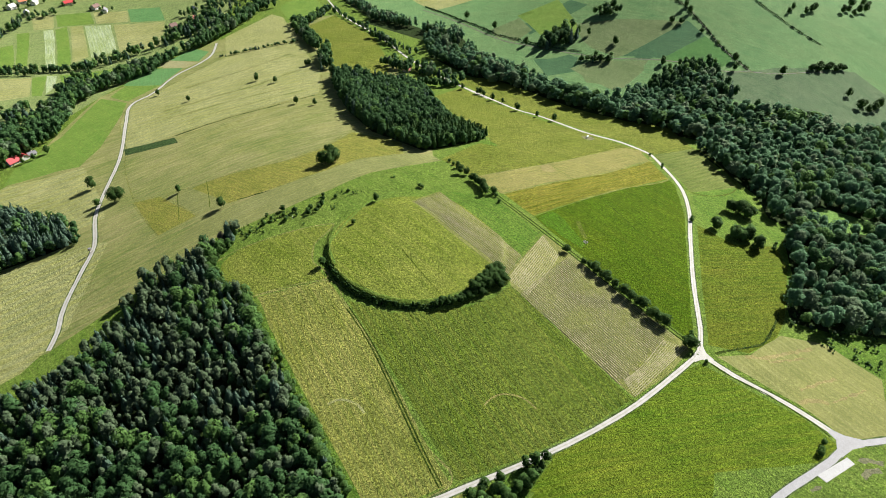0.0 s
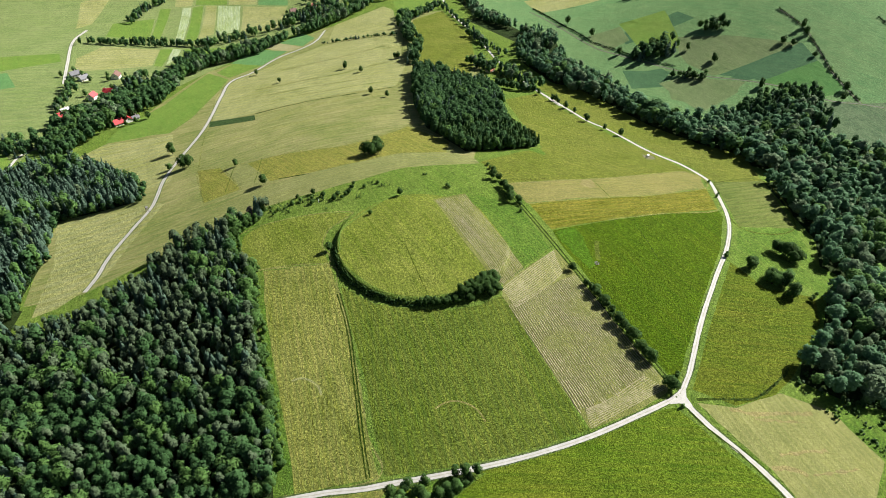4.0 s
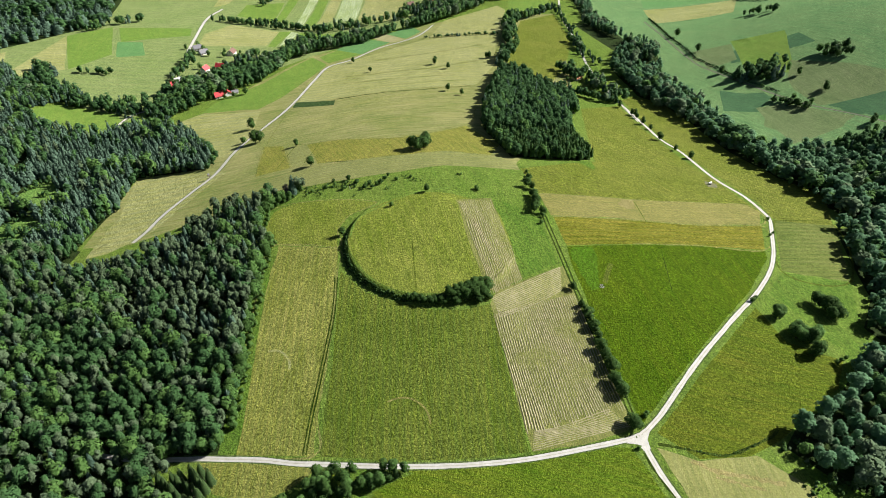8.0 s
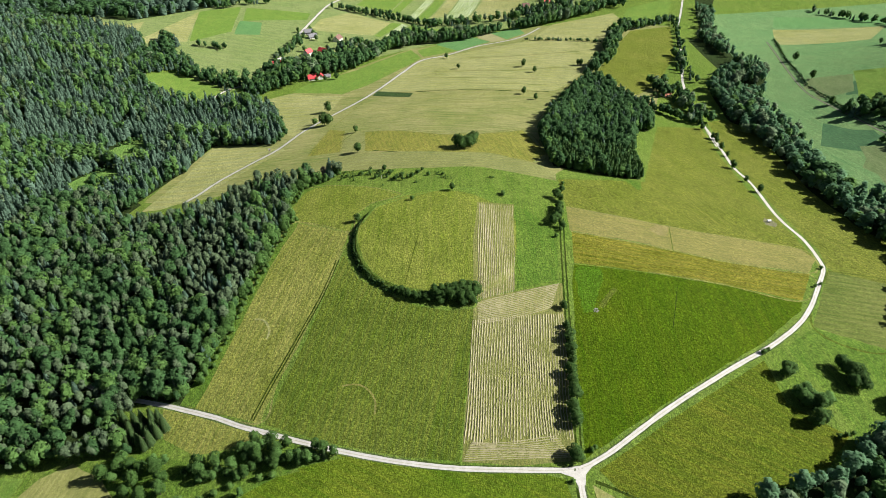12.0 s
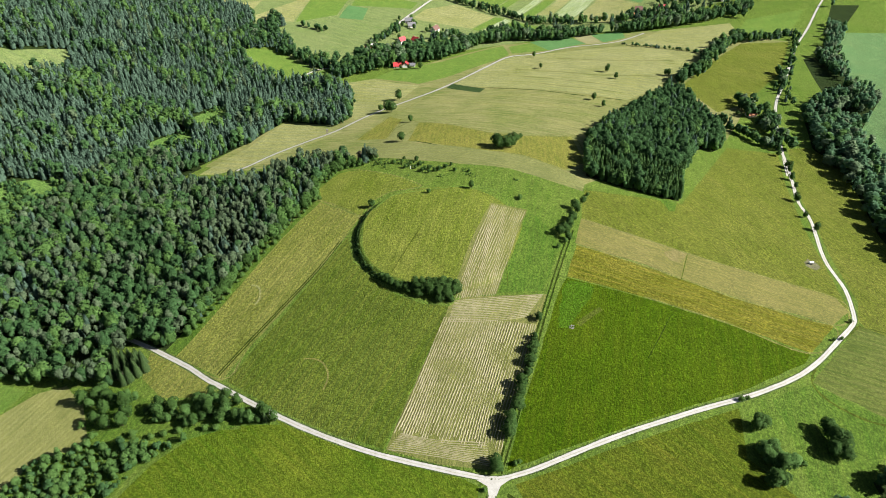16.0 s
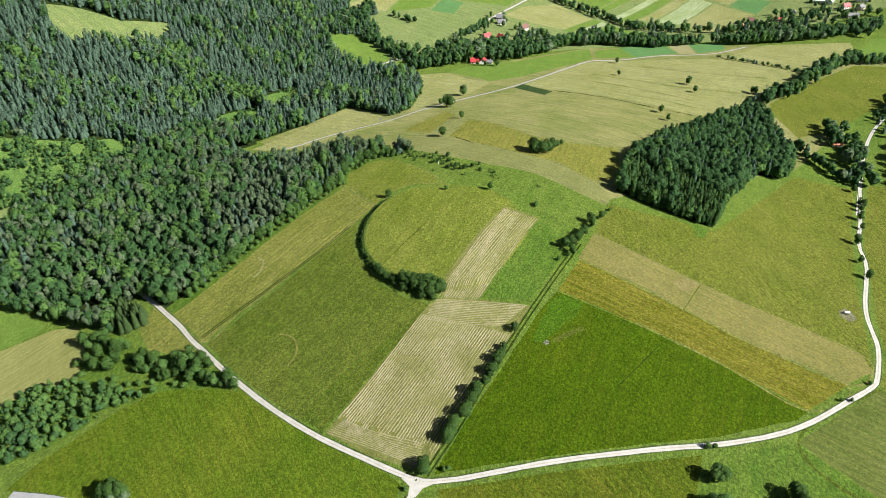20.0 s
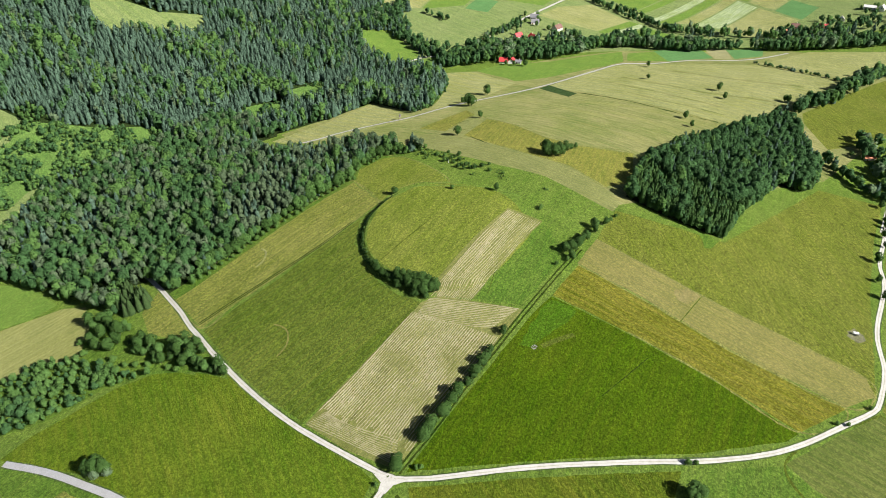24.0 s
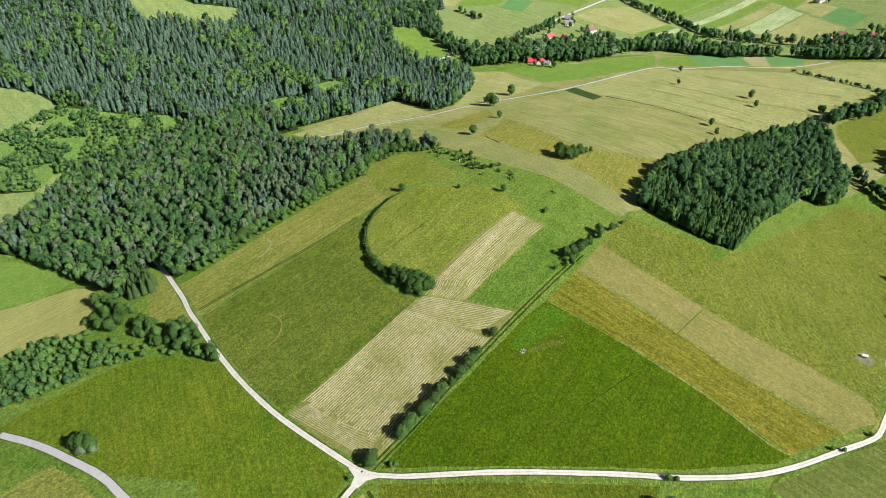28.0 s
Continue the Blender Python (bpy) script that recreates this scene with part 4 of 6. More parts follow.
def core_shape(rx, z0, z1, sides=5):
    """The dense inside of a crown: a closed spindle."""
    rings = [(z0, 0.02), (z0 + (z1 - z0) * 0.3, 0.9), (z0 + (z1 - z0) * 0.65, 0.8), (z1, 0.02)]
    v = [(rx * k * math.cos(2 * math.pi * (i + j * 0.5) / sides), rx * k * math.sin(2 * math.pi * (i + j * 0.5) / sides), z) for j, (z, k) in enumerate(rings) for i in range(sides)]
    f = []
    for j in range(3):
        for i in range(sides):
            p, q = j * sides + i, j * sides + (i + 1) % sides
            f += [(p, q, q + sides), (p, q + sides, p + sides)]
    return np.array(v), np.array(f)


def outward(v, f, way, share):
    """Faces turned outward, with normals partly each spray's own, partly the swell of the crown."""
    way = way / (np.linalg.norm(way, axis=1)[:, None] + 1e-9)
    c = np.cross(v[f[:, 1]] - v[f[:, 0]], v[f[:, 2]] - v[f[:, 0]])
    back = (c * way[f].mean(1)).sum(1) < 0
    f = np.where(back[:, None], f[:, ::-1], f)
    c = np.where(back[:, None], -c, c)
    own = np.zeros_like(v)
    own[f.ravel()] = np.repeat(c, 3, axis=0)
    own /= np.linalg.norm(own, axis=1)[:, None] + 1e-9
    n = way * share + own * (1 - share)
    return v, f, n / (np.linalg.norm(n, axis=1)[:, None] + 1e-9)


def joined(*pieces):
    vs, fs, k = [], [], 0
    for v, f in pieces:
        vs.append(v), fs.append(f + k)
        k += len(v)
    return np.concatenate(vs), np.concatenate(fs)


def broad_crown(seed, cards, radius=0.36, base=0.22, lobes=8, sides=5):
    """A broad crown: several rounded boughs of unlike size, each covered with leaf sprays."""
    rng = np.random.default_rng(seed)
    mid = (1 + base) / 2
    half = (1 - base) / 2
    d = rng.normal(size=(lobes, 3))
    d /= np.linalg.norm(d, axis=1)[:, None]
    d[0] = (0, 0, 1)
    lr = rng.uniform(0.34, 0.60, lobes)
    lc = d * (1.02 - lr)[:, None] * np.array([radius, radius, half]) + np.array([0, 0, mid])
    got_c, got_n = [], []
    while sum(map(len, got_c)) < cards:
        k = rng.integers(0, lobes, cards)
        n = rng.normal(size=(cards, 3))
        n /= np.linalg.norm(n, axis=1)[:, None]
        p = lc[k] + n * (lr[k] * rng.uniform(0.78, 1.16, cards))[:, None] * np.array([radius, radius, half])
        deep = np.min(np.linalg.norm((p[:, None] - lc[None]) / (lr[None, :, None] * np.array([radius, radius, half])), axis=2), axis=1)
        keep = (deep > 0.78) & ((n[:, 2] > -0.35) | (rng.random(cards) < 0.2))
        got_c.append(p[keep]), got_n.append(n[keep])
    c, n = np.concatenate(got_c)[:cards], np.concatenate(got_n)[:cards]
    size = math.sqrt(4 * math.pi * radius * half * 1.5 / cards) * rng.uniform(0.6, 1.2, cards)
    v, f = spray_rows(c, n + rng.normal(size=n.shape) * 0.4 + np.array([0, 0, 0.25]), size * 0.66, rng)
    v, f = joined((v, f), core_shape(radius * 0.70, base + 0.05, 0.87, sides))
    lobe = lc[np.argmin(np.linalg.norm(v[:, None] - lc[None], axis=2), axis=1)]
    return outward(v, f, v - lobe + (v - np.array([0, 0, mid - 0.1])) * 0.6, 0.62)


def spruce_crown(seed, cards, radius=0.15, base=0.08, taper=0.8):
    """A spruce: drooping boughs all round, shorter and shorter to the tip, over a dark core."""
    rng = np.random.default_rng(seed)
    t = 1 - np.sqrt(1 - rng.random(cards) * 0.985)
    z = base + 0.06 + (0.92 - base) * t
    r = radius * (1.03 - t) ** taper * rng.uniform(0.78, 1.15, cards) + 0.012
    a = rng.uniform(0, 6.283, cards)
    out, side = np.stack([np.cos(a), np.sin(a), 0 * a], 1), np.stack([-np.sin(a), np.cos(a), 0 * a], 1)
    w = (0.38 * r + 0.016) * math.sqrt(60 / cards) * rng.uniform(0.8, 1.3, cards)
    up = np.array([0, 0, 1.0])
    drop = 0.035 + 0.25 * r
    inner = out * (r * 0.58)[:, None] + up * (z + drop)[:, None]
    v = np.stack([inner - side * w[:, None], out * r[:, None] + up * (z - drop * 0.6)[:, None], inner + side * w[:, None]], 1).reshape(-1, 3)
    f = np.arange(cards * 3).reshape(-1, 3)
    ring = np.array([(radius * 0.62 * math.cos(1.2566 * i), radius * 0.62 * math.sin(1.2566 * i), base) for i in range(5)] + [(0, 0, 0.97)])
    v, f = joined((v, f), (ring, np.array([(i, (i + 1) % 5, 5) for i in range(5)])))
    return outward(v, f, v * np.array([1, 1, 0]) / radius + np.array([0, 0, 0.45]), 0.55)


def trunk_shape(seed, top=0.75, r=0.018, limbs=4):
    """A tapered trunk that leans a little, with a few limbs."""
    rng = np.random.default_rng(seed)
    vs, fs = [], []

    def tube(p, q, r0, r1, n=6):
        d = (q - p) / np.linalg.norm(q - p)
        a = np.cross(d, (0.3, 0.8, 0.1))
        a /= np.linalg.norm(a)
        b = np.cross(d, a)
        k = len(vs)
        for c, rr in ((p, r0), (q, r1)):
            vs.extend(c + rr * (a * math.cos(2 * math.pi * i / n) + b * math.sin(2 * math.pi * i / n)) for i in range(n))
        fs.extend((k + i, k + (i + 1) % n, k + n + (i + 1) % n, k + n + i) for i in range(n))

    p = np.array([0, 0, -0.04])
    mid = np.array([rng.uniform(-0.01, 0.01), rng.uniform(-0.01, 0.01), top * 0.5])
    end = np.array([rng.uniform(-0.02, 0.02), rng.uniform(-0.02, 0.02), top])
    tube(p, mid, r, r * 0.75)
    tube(mid, end, r * 0.75, r * 0.3)
    for i in range(limbs):
        a = 2 * math.pi * i / limbs + rng.uniform(-0.4, 0.4)
        s = mid * 0.8 + (end - mid) * rng.uniform(0, 0.5)
        tube(s, s + np.array([math.cos(a) * 0.2, math.sin(a) * 0.2, 0.17]), r * 0.45, r * 0.15, 5)
    return np.array(vs), np.array(fs)


def mesh_of(name, v, f, mat, normals=None):
    me = bpy.data.meshes.new(name)
    me.vertices.add(len(v))
    me.vertices.foreach_set("co", np.asarray(v, np.float32).ravel())
    f = np.asarray(f, np.int32)
    me.loops.add(f.size)
    me.loops.foreach_set("vertex_index", f.ravel())
    me.polygons.add(len(f))
    me.polygons.foreach_set("loop_start", np.arange(0, f.size, f.shape[1], dtype=np.int32))
    me.materials.append(mat)
    me.update(calc_edges=True)
    if normals is not None:
        me.polygons.foreach_set("use_smooth", np.ones(len(f), bool))
        me.normals_split_custom_set_from_vertices(normals)
    return me


KINDS = {
    "spruce": (L_SPRUCE, [spruce_crown(10 + i, 120, r, 0.12, 0.75) for i, r in enumerate((0.15, 0.17, 0.19, 0.16))], [spruce_crown(20 + i, 50, r, 0.06, 0.70) for i, r in enumerate((0.155, 0.175, 0.20, 0.165))]),
    "larch": (L_LARCH, [spruce_crown(25 + i, 130, r, 0.06, 0.6) for i, r in enumerate((0.13, 0.15, 0.165))], [spruce_crown(28 + i, 46, r, 0.2, 0.6) for i, r in enumerate((0.15, 0.165, 0.18))]),
    "pine": (L_PINE, [broad_crown(30 + i, 250, 0.17, 0.36, 7, 4) for i in range(5)], [broad_crown(40 + i, 74, 0.165, 0.26, 5, 4) for i in range(4)]),
    "broad": (L_BROAD, [broad_crown(50 + i, 350, 0.25, 0.22, 9) for i in range(5)], [broad_crown(60 + i, 104, 0.24, 0.08, 6, 4) for i in range(4)]),
    "light": (L_LIGHT, [broad_crown(70 + i, 350, 0.26, 0.18, 9) for i in range(5)], [broad_crown(80 + i, 104, 0.26, 0.14, 6, 4) for i in range(4)]),
    "alder": (L_ALDER, [broad_crown(100 + i, 350, 0.24, 0.16, 9) for i in range(5)], [broad_crown(105 + i, 104, 0.24, 0.14, 6, 4) for i in range(4)]),
    "thorn": (L_THORN, [broad_crown(85 + i, 80, 0.34, 0.0, 5, 4) for i in range(3)], [broad_crown(88 + i, 60, 0.34, 0.0, 5, 4) for i in range(3)]),
    "silver": (L_SILVER, [broad_crown(90 + i, 330, 0.27, 0.15, 9) for i in range(3)], [broad_crown(95 + i, 104, 0.27, 0.10, 6, 4) for i in range(3)]),
}


def scattered(poly, spacing, seed, holes=(), edge=0.0):
    """Points strewn over a polygon at about the given spacing, none in the holes."""
    rng = np.random.default_rng(seed)
    p = np.array([q[:2] for q in poly], float)
    lo, hi = p.min(0), p.max(0)
    x, y = np.meshgrid(np.arange(lo[0], hi[0], spacing), np.arange(lo[1], hi[1], spacing * 0.87))
    x[1::2] += spacing / 2
    x, y = (x + rng.uniform(-0.38, 0.38, x.shape) * spacing).ravel(), (y + rng.uniform(-0.38, 0.38, y.shape) * spacing).ravel()
    keep = inside(poly, x, y)
    for h in holes:
        keep &= ~inside(h, x, y)
    return x[keep], y[keep]


def along(line, spacing, width, seed):
    """Points along a line, strewn over a width."""
    rng = np.random.default_rng(seed)
    x, y = [], []
    for (x1, y1), (x2, y2) in zip(line, line[1:]):
        n = max(1, int(math.hypot(x2 - x1, y2 - y1) / spacing))
        u = (np.arange(n) + rng.uniform(-0.4, 0.4, n)) / n
        x += list(x1 + (x2 - x1) * u + rng.uniform(-0.5, 0.5, n) * width)
        y += list(y1 + (y2 - y1) * u + rng.uniform(-0.5, 0.5, n) * width)
    return np.array(x), np.array(y)


def wood(name, label, x, y, low, high, mix, seed, near=False, wide=1.0):
    """A wood too thick to count: trees of several kinds, all of one kind joined into one mesh."""
    rng = np.random.default_rng(seed)
    z = height(x, y)
    kinds, shares = list(mix), np.array(list(mix.values()), float)
    patch = np.array([noise.noise(Vector((a * 0.02, b * 0.02, seed))) for a, b in zip(x, y)]) * 0.45
    draw = np.clip(rng.random(len(x)) + patch, 0, 0.9999)
    pick = np.searchsorted(np.cumsum(shares / shares.sum()), draw)
    for k, kind in enumerate(kinds):
        mat, fine, rough = KINDS[kind]
        shapes = fine if near else rough
        chosen = np.where(pick == k)[0]
        if not len(chosen):
            continue
        vs, fs, ns, count = [], [], [], 0
        which = rng.integers(0, len(shapes), len(chosen))
        for s, (sv, sf, sn) in enumerate(shapes):
            idx = chosen[which == s]
            if not len(idx):
                continue
            m = len(idx)
            h = rng.uniform(low, high, m) * (1.0 if kind != "spruce" else 1.08) * (1 + 0.55 * patch[idx])
            w = h * wide * rng.uniform(0.72, 1.35, m)
            a = rng.uniform(0, 6.283, m)
            ca, sa = np.cos(a)[:, None], np.sin(a)[:, None]
            lean = rng.normal(size=(m, 2, 1)) * 0.035
            px = (sv[None, :, 0] * ca - sv[None, :, 1] * sa) * w[:, None] + x[idx][:, None] + lean[:, 0] * sv[None, :, 2] * h[:, None]
            py = (sv[None, :, 0] * sa + sv[None, :, 1] * ca) * w[:, None] + y[idx][:, None] + lean[:, 1] * sv[None, :, 2] * h[:, None]
            pz = sv[None, :, 2] * h[:, None] + z[idx][:, None] - 0.3
            vs.append(np.stack([px, py, pz], -1).reshape(-1, 3))
            fs.append((sf[None] + (np.arange(m) * len(sv))[:, None, None] + count).reshape(-1, sf.shape[1]))
            ns.append(np.stack([sn[None, :, 0] * ca - sn[None, :, 1] * sa, sn[None, :, 0] * sa + sn[None, :, 1] * ca, np.repeat(sn[None, :, 2], m, 0)], -1).reshape(-1, 3))
            count += m * len(sv)
        what = {"spruce": "dark green spruces", "pine": "grey-green pines", "broad": "deep green broadleaf trees", "light": "light green broadleaf trees", "silver": "silvery green willows", "thorn": "dark thorn bushes", "alder": "haze-paled green alders", "larch": "slim bright green young conifers"}[kind]
        tagged(new(name, mesh_of(name, np.concatenate(vs), np.concatenate(fs), mat, np.concatenate(ns))), f"{what} of {label}", "forest", kind="stuff")


CLEARINGS = [[tuple(p) for p in r[2]] for r in REGIONS if r[0] == "clearing" or "in the forest" in r[3] or "high in the forest" in r[3] or "forest road" in r[3] or "wood and lane" in r[3] or "forest valley" in r[3]]
_x, _y = scattered(WOOD_NEAR, 4.5, 1)
_c = _y + 0.55 * (_x + 150) > 2
wood("mixed_wood", "the dark upper part of the wood beside the meadow", _x[_c], _y[_c], 8.5, 16.5, {"pine": 0.52, "spruce": 0.26, "broad": 0.16, "light": 0.06}, 2, near=True, wide=0.94)
wood("mixed_wood", "the leafy lower part of the wood beside the meadow", _x[~_c], _y[~_c], 8.5, 16.0, {"broad": 0.50, "light": 0.18, "pine": 0.24, "spruce": 0.08}, 31, near=True, wide=0.94)
_x, _y = scattered(WOOD_WEST, 5.4, 3, CLEARINGS)
_far = _x > -640
_x, _y = _x[_far], _y[_far]
_n = (_x > -330) & (_y < 160)
_m = ~_n & (_x < -315) & (_y < 60) & (_x > -470)
wood("valley_wood", "the wooded ravine", _x[_n], _y[_n], 9, 15, {"broad": 0.40, "light": 0.18, "pine": 0.30, "spruce": 0.12}, 4, near=True, wide=1.05)
wood("scrub_wood", "the young wood by the clearings", _x[_m], _y[_m], 4, 11, {"spruce": 0.2, "broad": 0.3, "light": 0.4, "silver": 0.1}, 6)
wood("spruce_forest", "the great forest on the far slope", _x[~_n & ~_m], _y[~_n & ~_m], 10, 17, {"spruce": 0.80, "broad": 0.11, "pine": 0.05, "light": 0.04}, 5, wide=1.0)
_x, _y = along(WOOD_WEST[15:30], 3.6, 7, 23)
_open = ~np.any([inside(_h, _x, _y) for _h in CLEARINGS], axis=0)
_x, _y = _x[_open], _y[_open]
wood("forest_edge", "the leafy edge of the great forest", _x, _y, 4, 9, {"broad": 0.55, "light": 0.45}, 26, wide=1.25)
_x, _y = scattered(WOOD_BLOCK, 4.2, 7)
_c = _y < 192 + 5 * np.sin(_x * 0.2)
wood("plantation", "the tall back of the dense plantation", _x[~_c], _y[~_c], 10, 17, {"broad": 0.70, "spruce": 0.24, "light": 0.06}, 8, near=True, wide=0.95)
_x, _y = scattered([p for p in WOOD_BLOCK if p[1] < 200] + [(134, 200), (60, 206)], 3.2, 33)
wood("plantation", "the young front of the dense plantation", _x, _y, 9, 13, {"larch": 0.92, "broad": 0.08}, 34, near=True, wide=1.05)
_x, _y = along(WOOD_BLOCK + WOOD_BLOCK[:1], 3.4, 2.5, 27)
wood("plantation_edge", "the edge of the dense plantation", _x, _y, 6, 13, {"larch": 0.45, "broad": 0.45, "light": 0.1}, 28, wide=1.0)
_x, _y = scattered(WOOD_FAR, 15.0, 9)
wood("far_forest", "the distant forest", _x, _y, 13, 19, {"spruce": 0.6, "broad": 0.4}, 10, wide=1.9)
_x, _y = scattered(BELT_EAST, 6.6, 11, CLEARINGS)
_near = _y < -45
wood("stream_wood", "the wooded valley", _x[_near], _y[_near], 6, 15, {"alder": 0.60, "broad": 0.14, "silver": 0.18, "light": 0.08}, 12, near=True, wide=1.35)
wood("stream_wood", "the far wooded valley", _x[~_near], _y[~_near], 6, 16, {"alder": 0.62, "broad": 0.12, "silver": 0.18, "light": 0.08}, 29, wide=1.4)
_x, _y = scattered(CREEK_NORTH, 6.0, 13)
_t = np.array([noise.noise(Vector((p * 0.022, q * 0.022, 6.0))) for p, q in zip(_x, _y)])
_x, _y = _x[(_t > -0.12) | (_y < 330)], _y[(_t > -0.12) | (_y < 330)]
wood("stream_wood", "the stream-side belt", _x, _y, 8, 14, {"alder": 0.6, "broad": 0.2, "silver": 0.2}, 14)
_x, _y = scattered(VILLAGE_WOOD, 5.5, 15)
wood("village_trees", "the tree belt by the village", _x, _y, 10, 16, {"broad": 0.7, "light": 0.2, "silver": 0.1}, 16)
_x, _y = scattered(HILL_WOOD, 5.5, 17)
wood("hill_wood", "the wood on the facing slope", _x, _y, 8, 14, {"broad": 0.6, "spruce": 0.3, "light": 0.1}, 18)


for _k, (_line, _gap, _wide, _lo, _hi, _label) in enumerate((
    ([(175, 484), (195, 544), (228, 608), (266, 633), (306, 665)], 4, 6, 6, 10, "the hedge over the ridge"),
    ([(143, 412), (156, 436), (176, 470)], 3.2, 12, 8, 12, "the clump beyond the plantation"),
    ([(180, 503), (189, 529), (203, 546)], 3.5, 10, 7, 11, "the clump on the ridge"),
    ([(200, 379), (212, 369), (217, 345), (225, 318), (226, 293)], 2.6, 20, 7, 11, "the trees round the lone farm"),
    ([(177, 330), (187, 313), (198, 302), (211, 290), (227, 287)], 2.8, 6, 5, 8, "the hedge on the pasture"),
    ([(255, 485), (254, 448), (242, 420)], 4, 8, 5, 9, "the trees by the ridge road"),
    ([(89, 571), (122, 557), (155, 547), (183, 538)], 6, 2, 2, 4, "the low hedge between fields"),
    ([(-164, 755), (-130, 747), (-97, 740), (-64, 716), (-27, 690)], 6, 6, 5, 9, "the valley hedge"),
    ([(-25, 699), (16, 726), (54, 719), (99, 728), (144, 729), (196, 745), (256, 749)], 5, 26, 7, 12, "the tree belt by the hamlet"),
    ([(-47, 664), (-87, 585), (-109, 565), (-142, 544), (-159, 536)], 5, 22, 6, 11, "the gardens of the hamlet"),
    ([(-71, 633), (-108, 541), (-136, 511)], 6, 20, 6, 10, "the gardens of the hamlet"),
    ([(-117, 854), (-88, 911), (-38, 958), (6, 964)], 6, 14, 6, 10, "the trees by the valley road"),
    ([(412, 567), (370, 444), (355, 361), (360, 317), (368, 279), (380, 248)], 2.2, 1.6, 0.9, 2.2, "the hillside hedge"),
    ([(524, 248), (519, 216), (502, 175), (482, 141), (470, 112), (463, 92)], 2.2, 1.6, 0.9, 2.2, "the hedge along the hillside track"),
    ([(594, 177), (587, 142), (582, 110), (583, 70)], 2.2, 1.6, 0.9, 2.2, "the far hillside hedge"),
    ([(361, 290), (379, 281), (403, 274)], 3.5, 16, 7, 12, "the clump on the facing hill"),
    ([(449, 281), (463, 272), (471, 263)], 4, 10, 6, 10, "the clump high on the facing hill"),
    ([(365, 234), (377, 224), (385, 208)], 3.5, 8, 4, 7, "the bushes on the facing hill"),
    ([(362, 294), (375, 289), (412, 291)], 3.5, 18, 7, 12, "the clump on the facing hill"),
    ([(474, 447), (488, 431), (489, 413)], 5, 12, 6, 9, "the far hillside clump"),
    ([(535, 717), (568, 671), (591, 627), (564, 514)], 6, 10, 6, 9, "the far hillside belt"),
    ([(237, 638), (204, 570), (182, 498)], 4, 16, 7, 11, "the trees on the ridge"),
    ([(287, 668), (314, 674), (288, 572), (257, 450), (248, 386)], 7, 8, 4, 7, "the trees by the ridge road"),
    ([(-324, 524), (-295, 526), (-290, 518)], 5, 8, 5, 8, "the bushes on the forest meadow"),
    ([(-384, 710), (-339, 690), (-328, 727)], 5, 16, 7, 11, "the copse in the valley"),
    ([(-312, 729), (-277, 737)], 5, 14, 7, 11, "the copse in the valley"),
    ([(-184, 755), (-136, 741), (-101, 726), (-50, 711), (21, 703)], 5, 10, 5, 9, "the valley tree belt"),
    ([(148, 821), (179, 776), (204, 843), (232, 788), (263, 833)], 6, 44, 6, 10, "the gardens of the village"),
    ([(-232, 470), (-215, 468), (-195, 478), (-180, 490), (-170, 505), (-158, 520)], 4, 18, 7, 11, "the gardens round the red-roofed houses"),
    ([(-224, 508), (-208, 545), (-203, 575)], 4, 8, 6, 10, "the garden edge of the hamlet"),
    ([(-150, 556), (-138, 572), (-124, 584)], 4, 8, 6, 10, "the garden edge of the hamlet"),
    ([(85, 738), (105, 745), (125, 748), (160, 745), (175, 770), (130, 775)], 4, 16, 7, 11, "the gardens of the far hamlet"),
    ([(-327, 339), (-344, 446), (-362, 517)], 5, 40, 9, 14, "the wood behind the meadow"),
    ([(-310, 432), (-278, 435), (-237, 430), (-203, 413)], 4, 24, 7, 12, "the trees below the hamlet"),
)):
    _x, _y = along(_line, _gap * 0.62, _wide, 100 + _k)
    _open = ~np.any([inside(_h, _x, _y) for _h in CLEARINGS], axis=0)
    _x, _y = _x[_open], _y[_open]
    wood("tree_belt", _label, _x, _y, _lo * 1.2, _hi * 1.3, {"broad": 0.66, "light": 0.2, "silver": 0.06, "spruce": 0.08}, 200 + _k, wide=1.15 if _hi > 6 else 1.8)

NORTH_WOOD = [(-351, 408), (-368, 457), (-364, 521), (-334, 488), (-305, 456), (-267, 433), (-236, 427), (-205, 418), (-224, 396), (-257, 410), (-302, 415), (-333, 421)]
_x, _y = scattered(NORTH_WOOD, 5.5, 21, CLEARINGS)
wood("hamlet_wood", "the wood beside the hamlet", _x, _y, 9, 14, {"broad": 0.5, "spruce": 0.4, "light": 0.1}, 22)
for _k, _r in enumerate([r for r in REGIONS if r[0] == "clearing"]):
    _x, _y = scattered([tuple(p) for p in _r[2]], 3.6 if "overgrown" in _r[3] else 4.5, 60 + _k)
    _thick = np.array([noise.noise(Vector((p * 0.05, q * 0.05, 3.0 + _k))) for p, q in zip(_x, _y)])
    _floor = -0.14 if "overgrown" in _r[3] else 0.12
    _x, _y = _x[_thick > _floor], _y[_thick > _floor]
    if len(_x):
        wood("clearing_shrubs", "the bushes in the clearing", _x, _y, 1.2, 7.0, {"broad": 0.5, "light": 0.5}, 70 + _k, wide=1.4)
SOUTH_SHRUBS = [(-175, -154), (-176, -135), (-153, -123), (-133, -120), (-106, -112), (-111, -118), (-122, -131), (-125, -146), (-128, -152), (-132, -163), (-144, -177), (-175, -161)]
_x, _y = scattered(SOUTH_SHRUBS, 3.2, 19)
wood("roadside_scrub", "the shrubby belt below the road", _x, _y, 2.2, 7.5, {"light": 0.55, "broad": 0.45}, 20, near=True, wide=1.2)
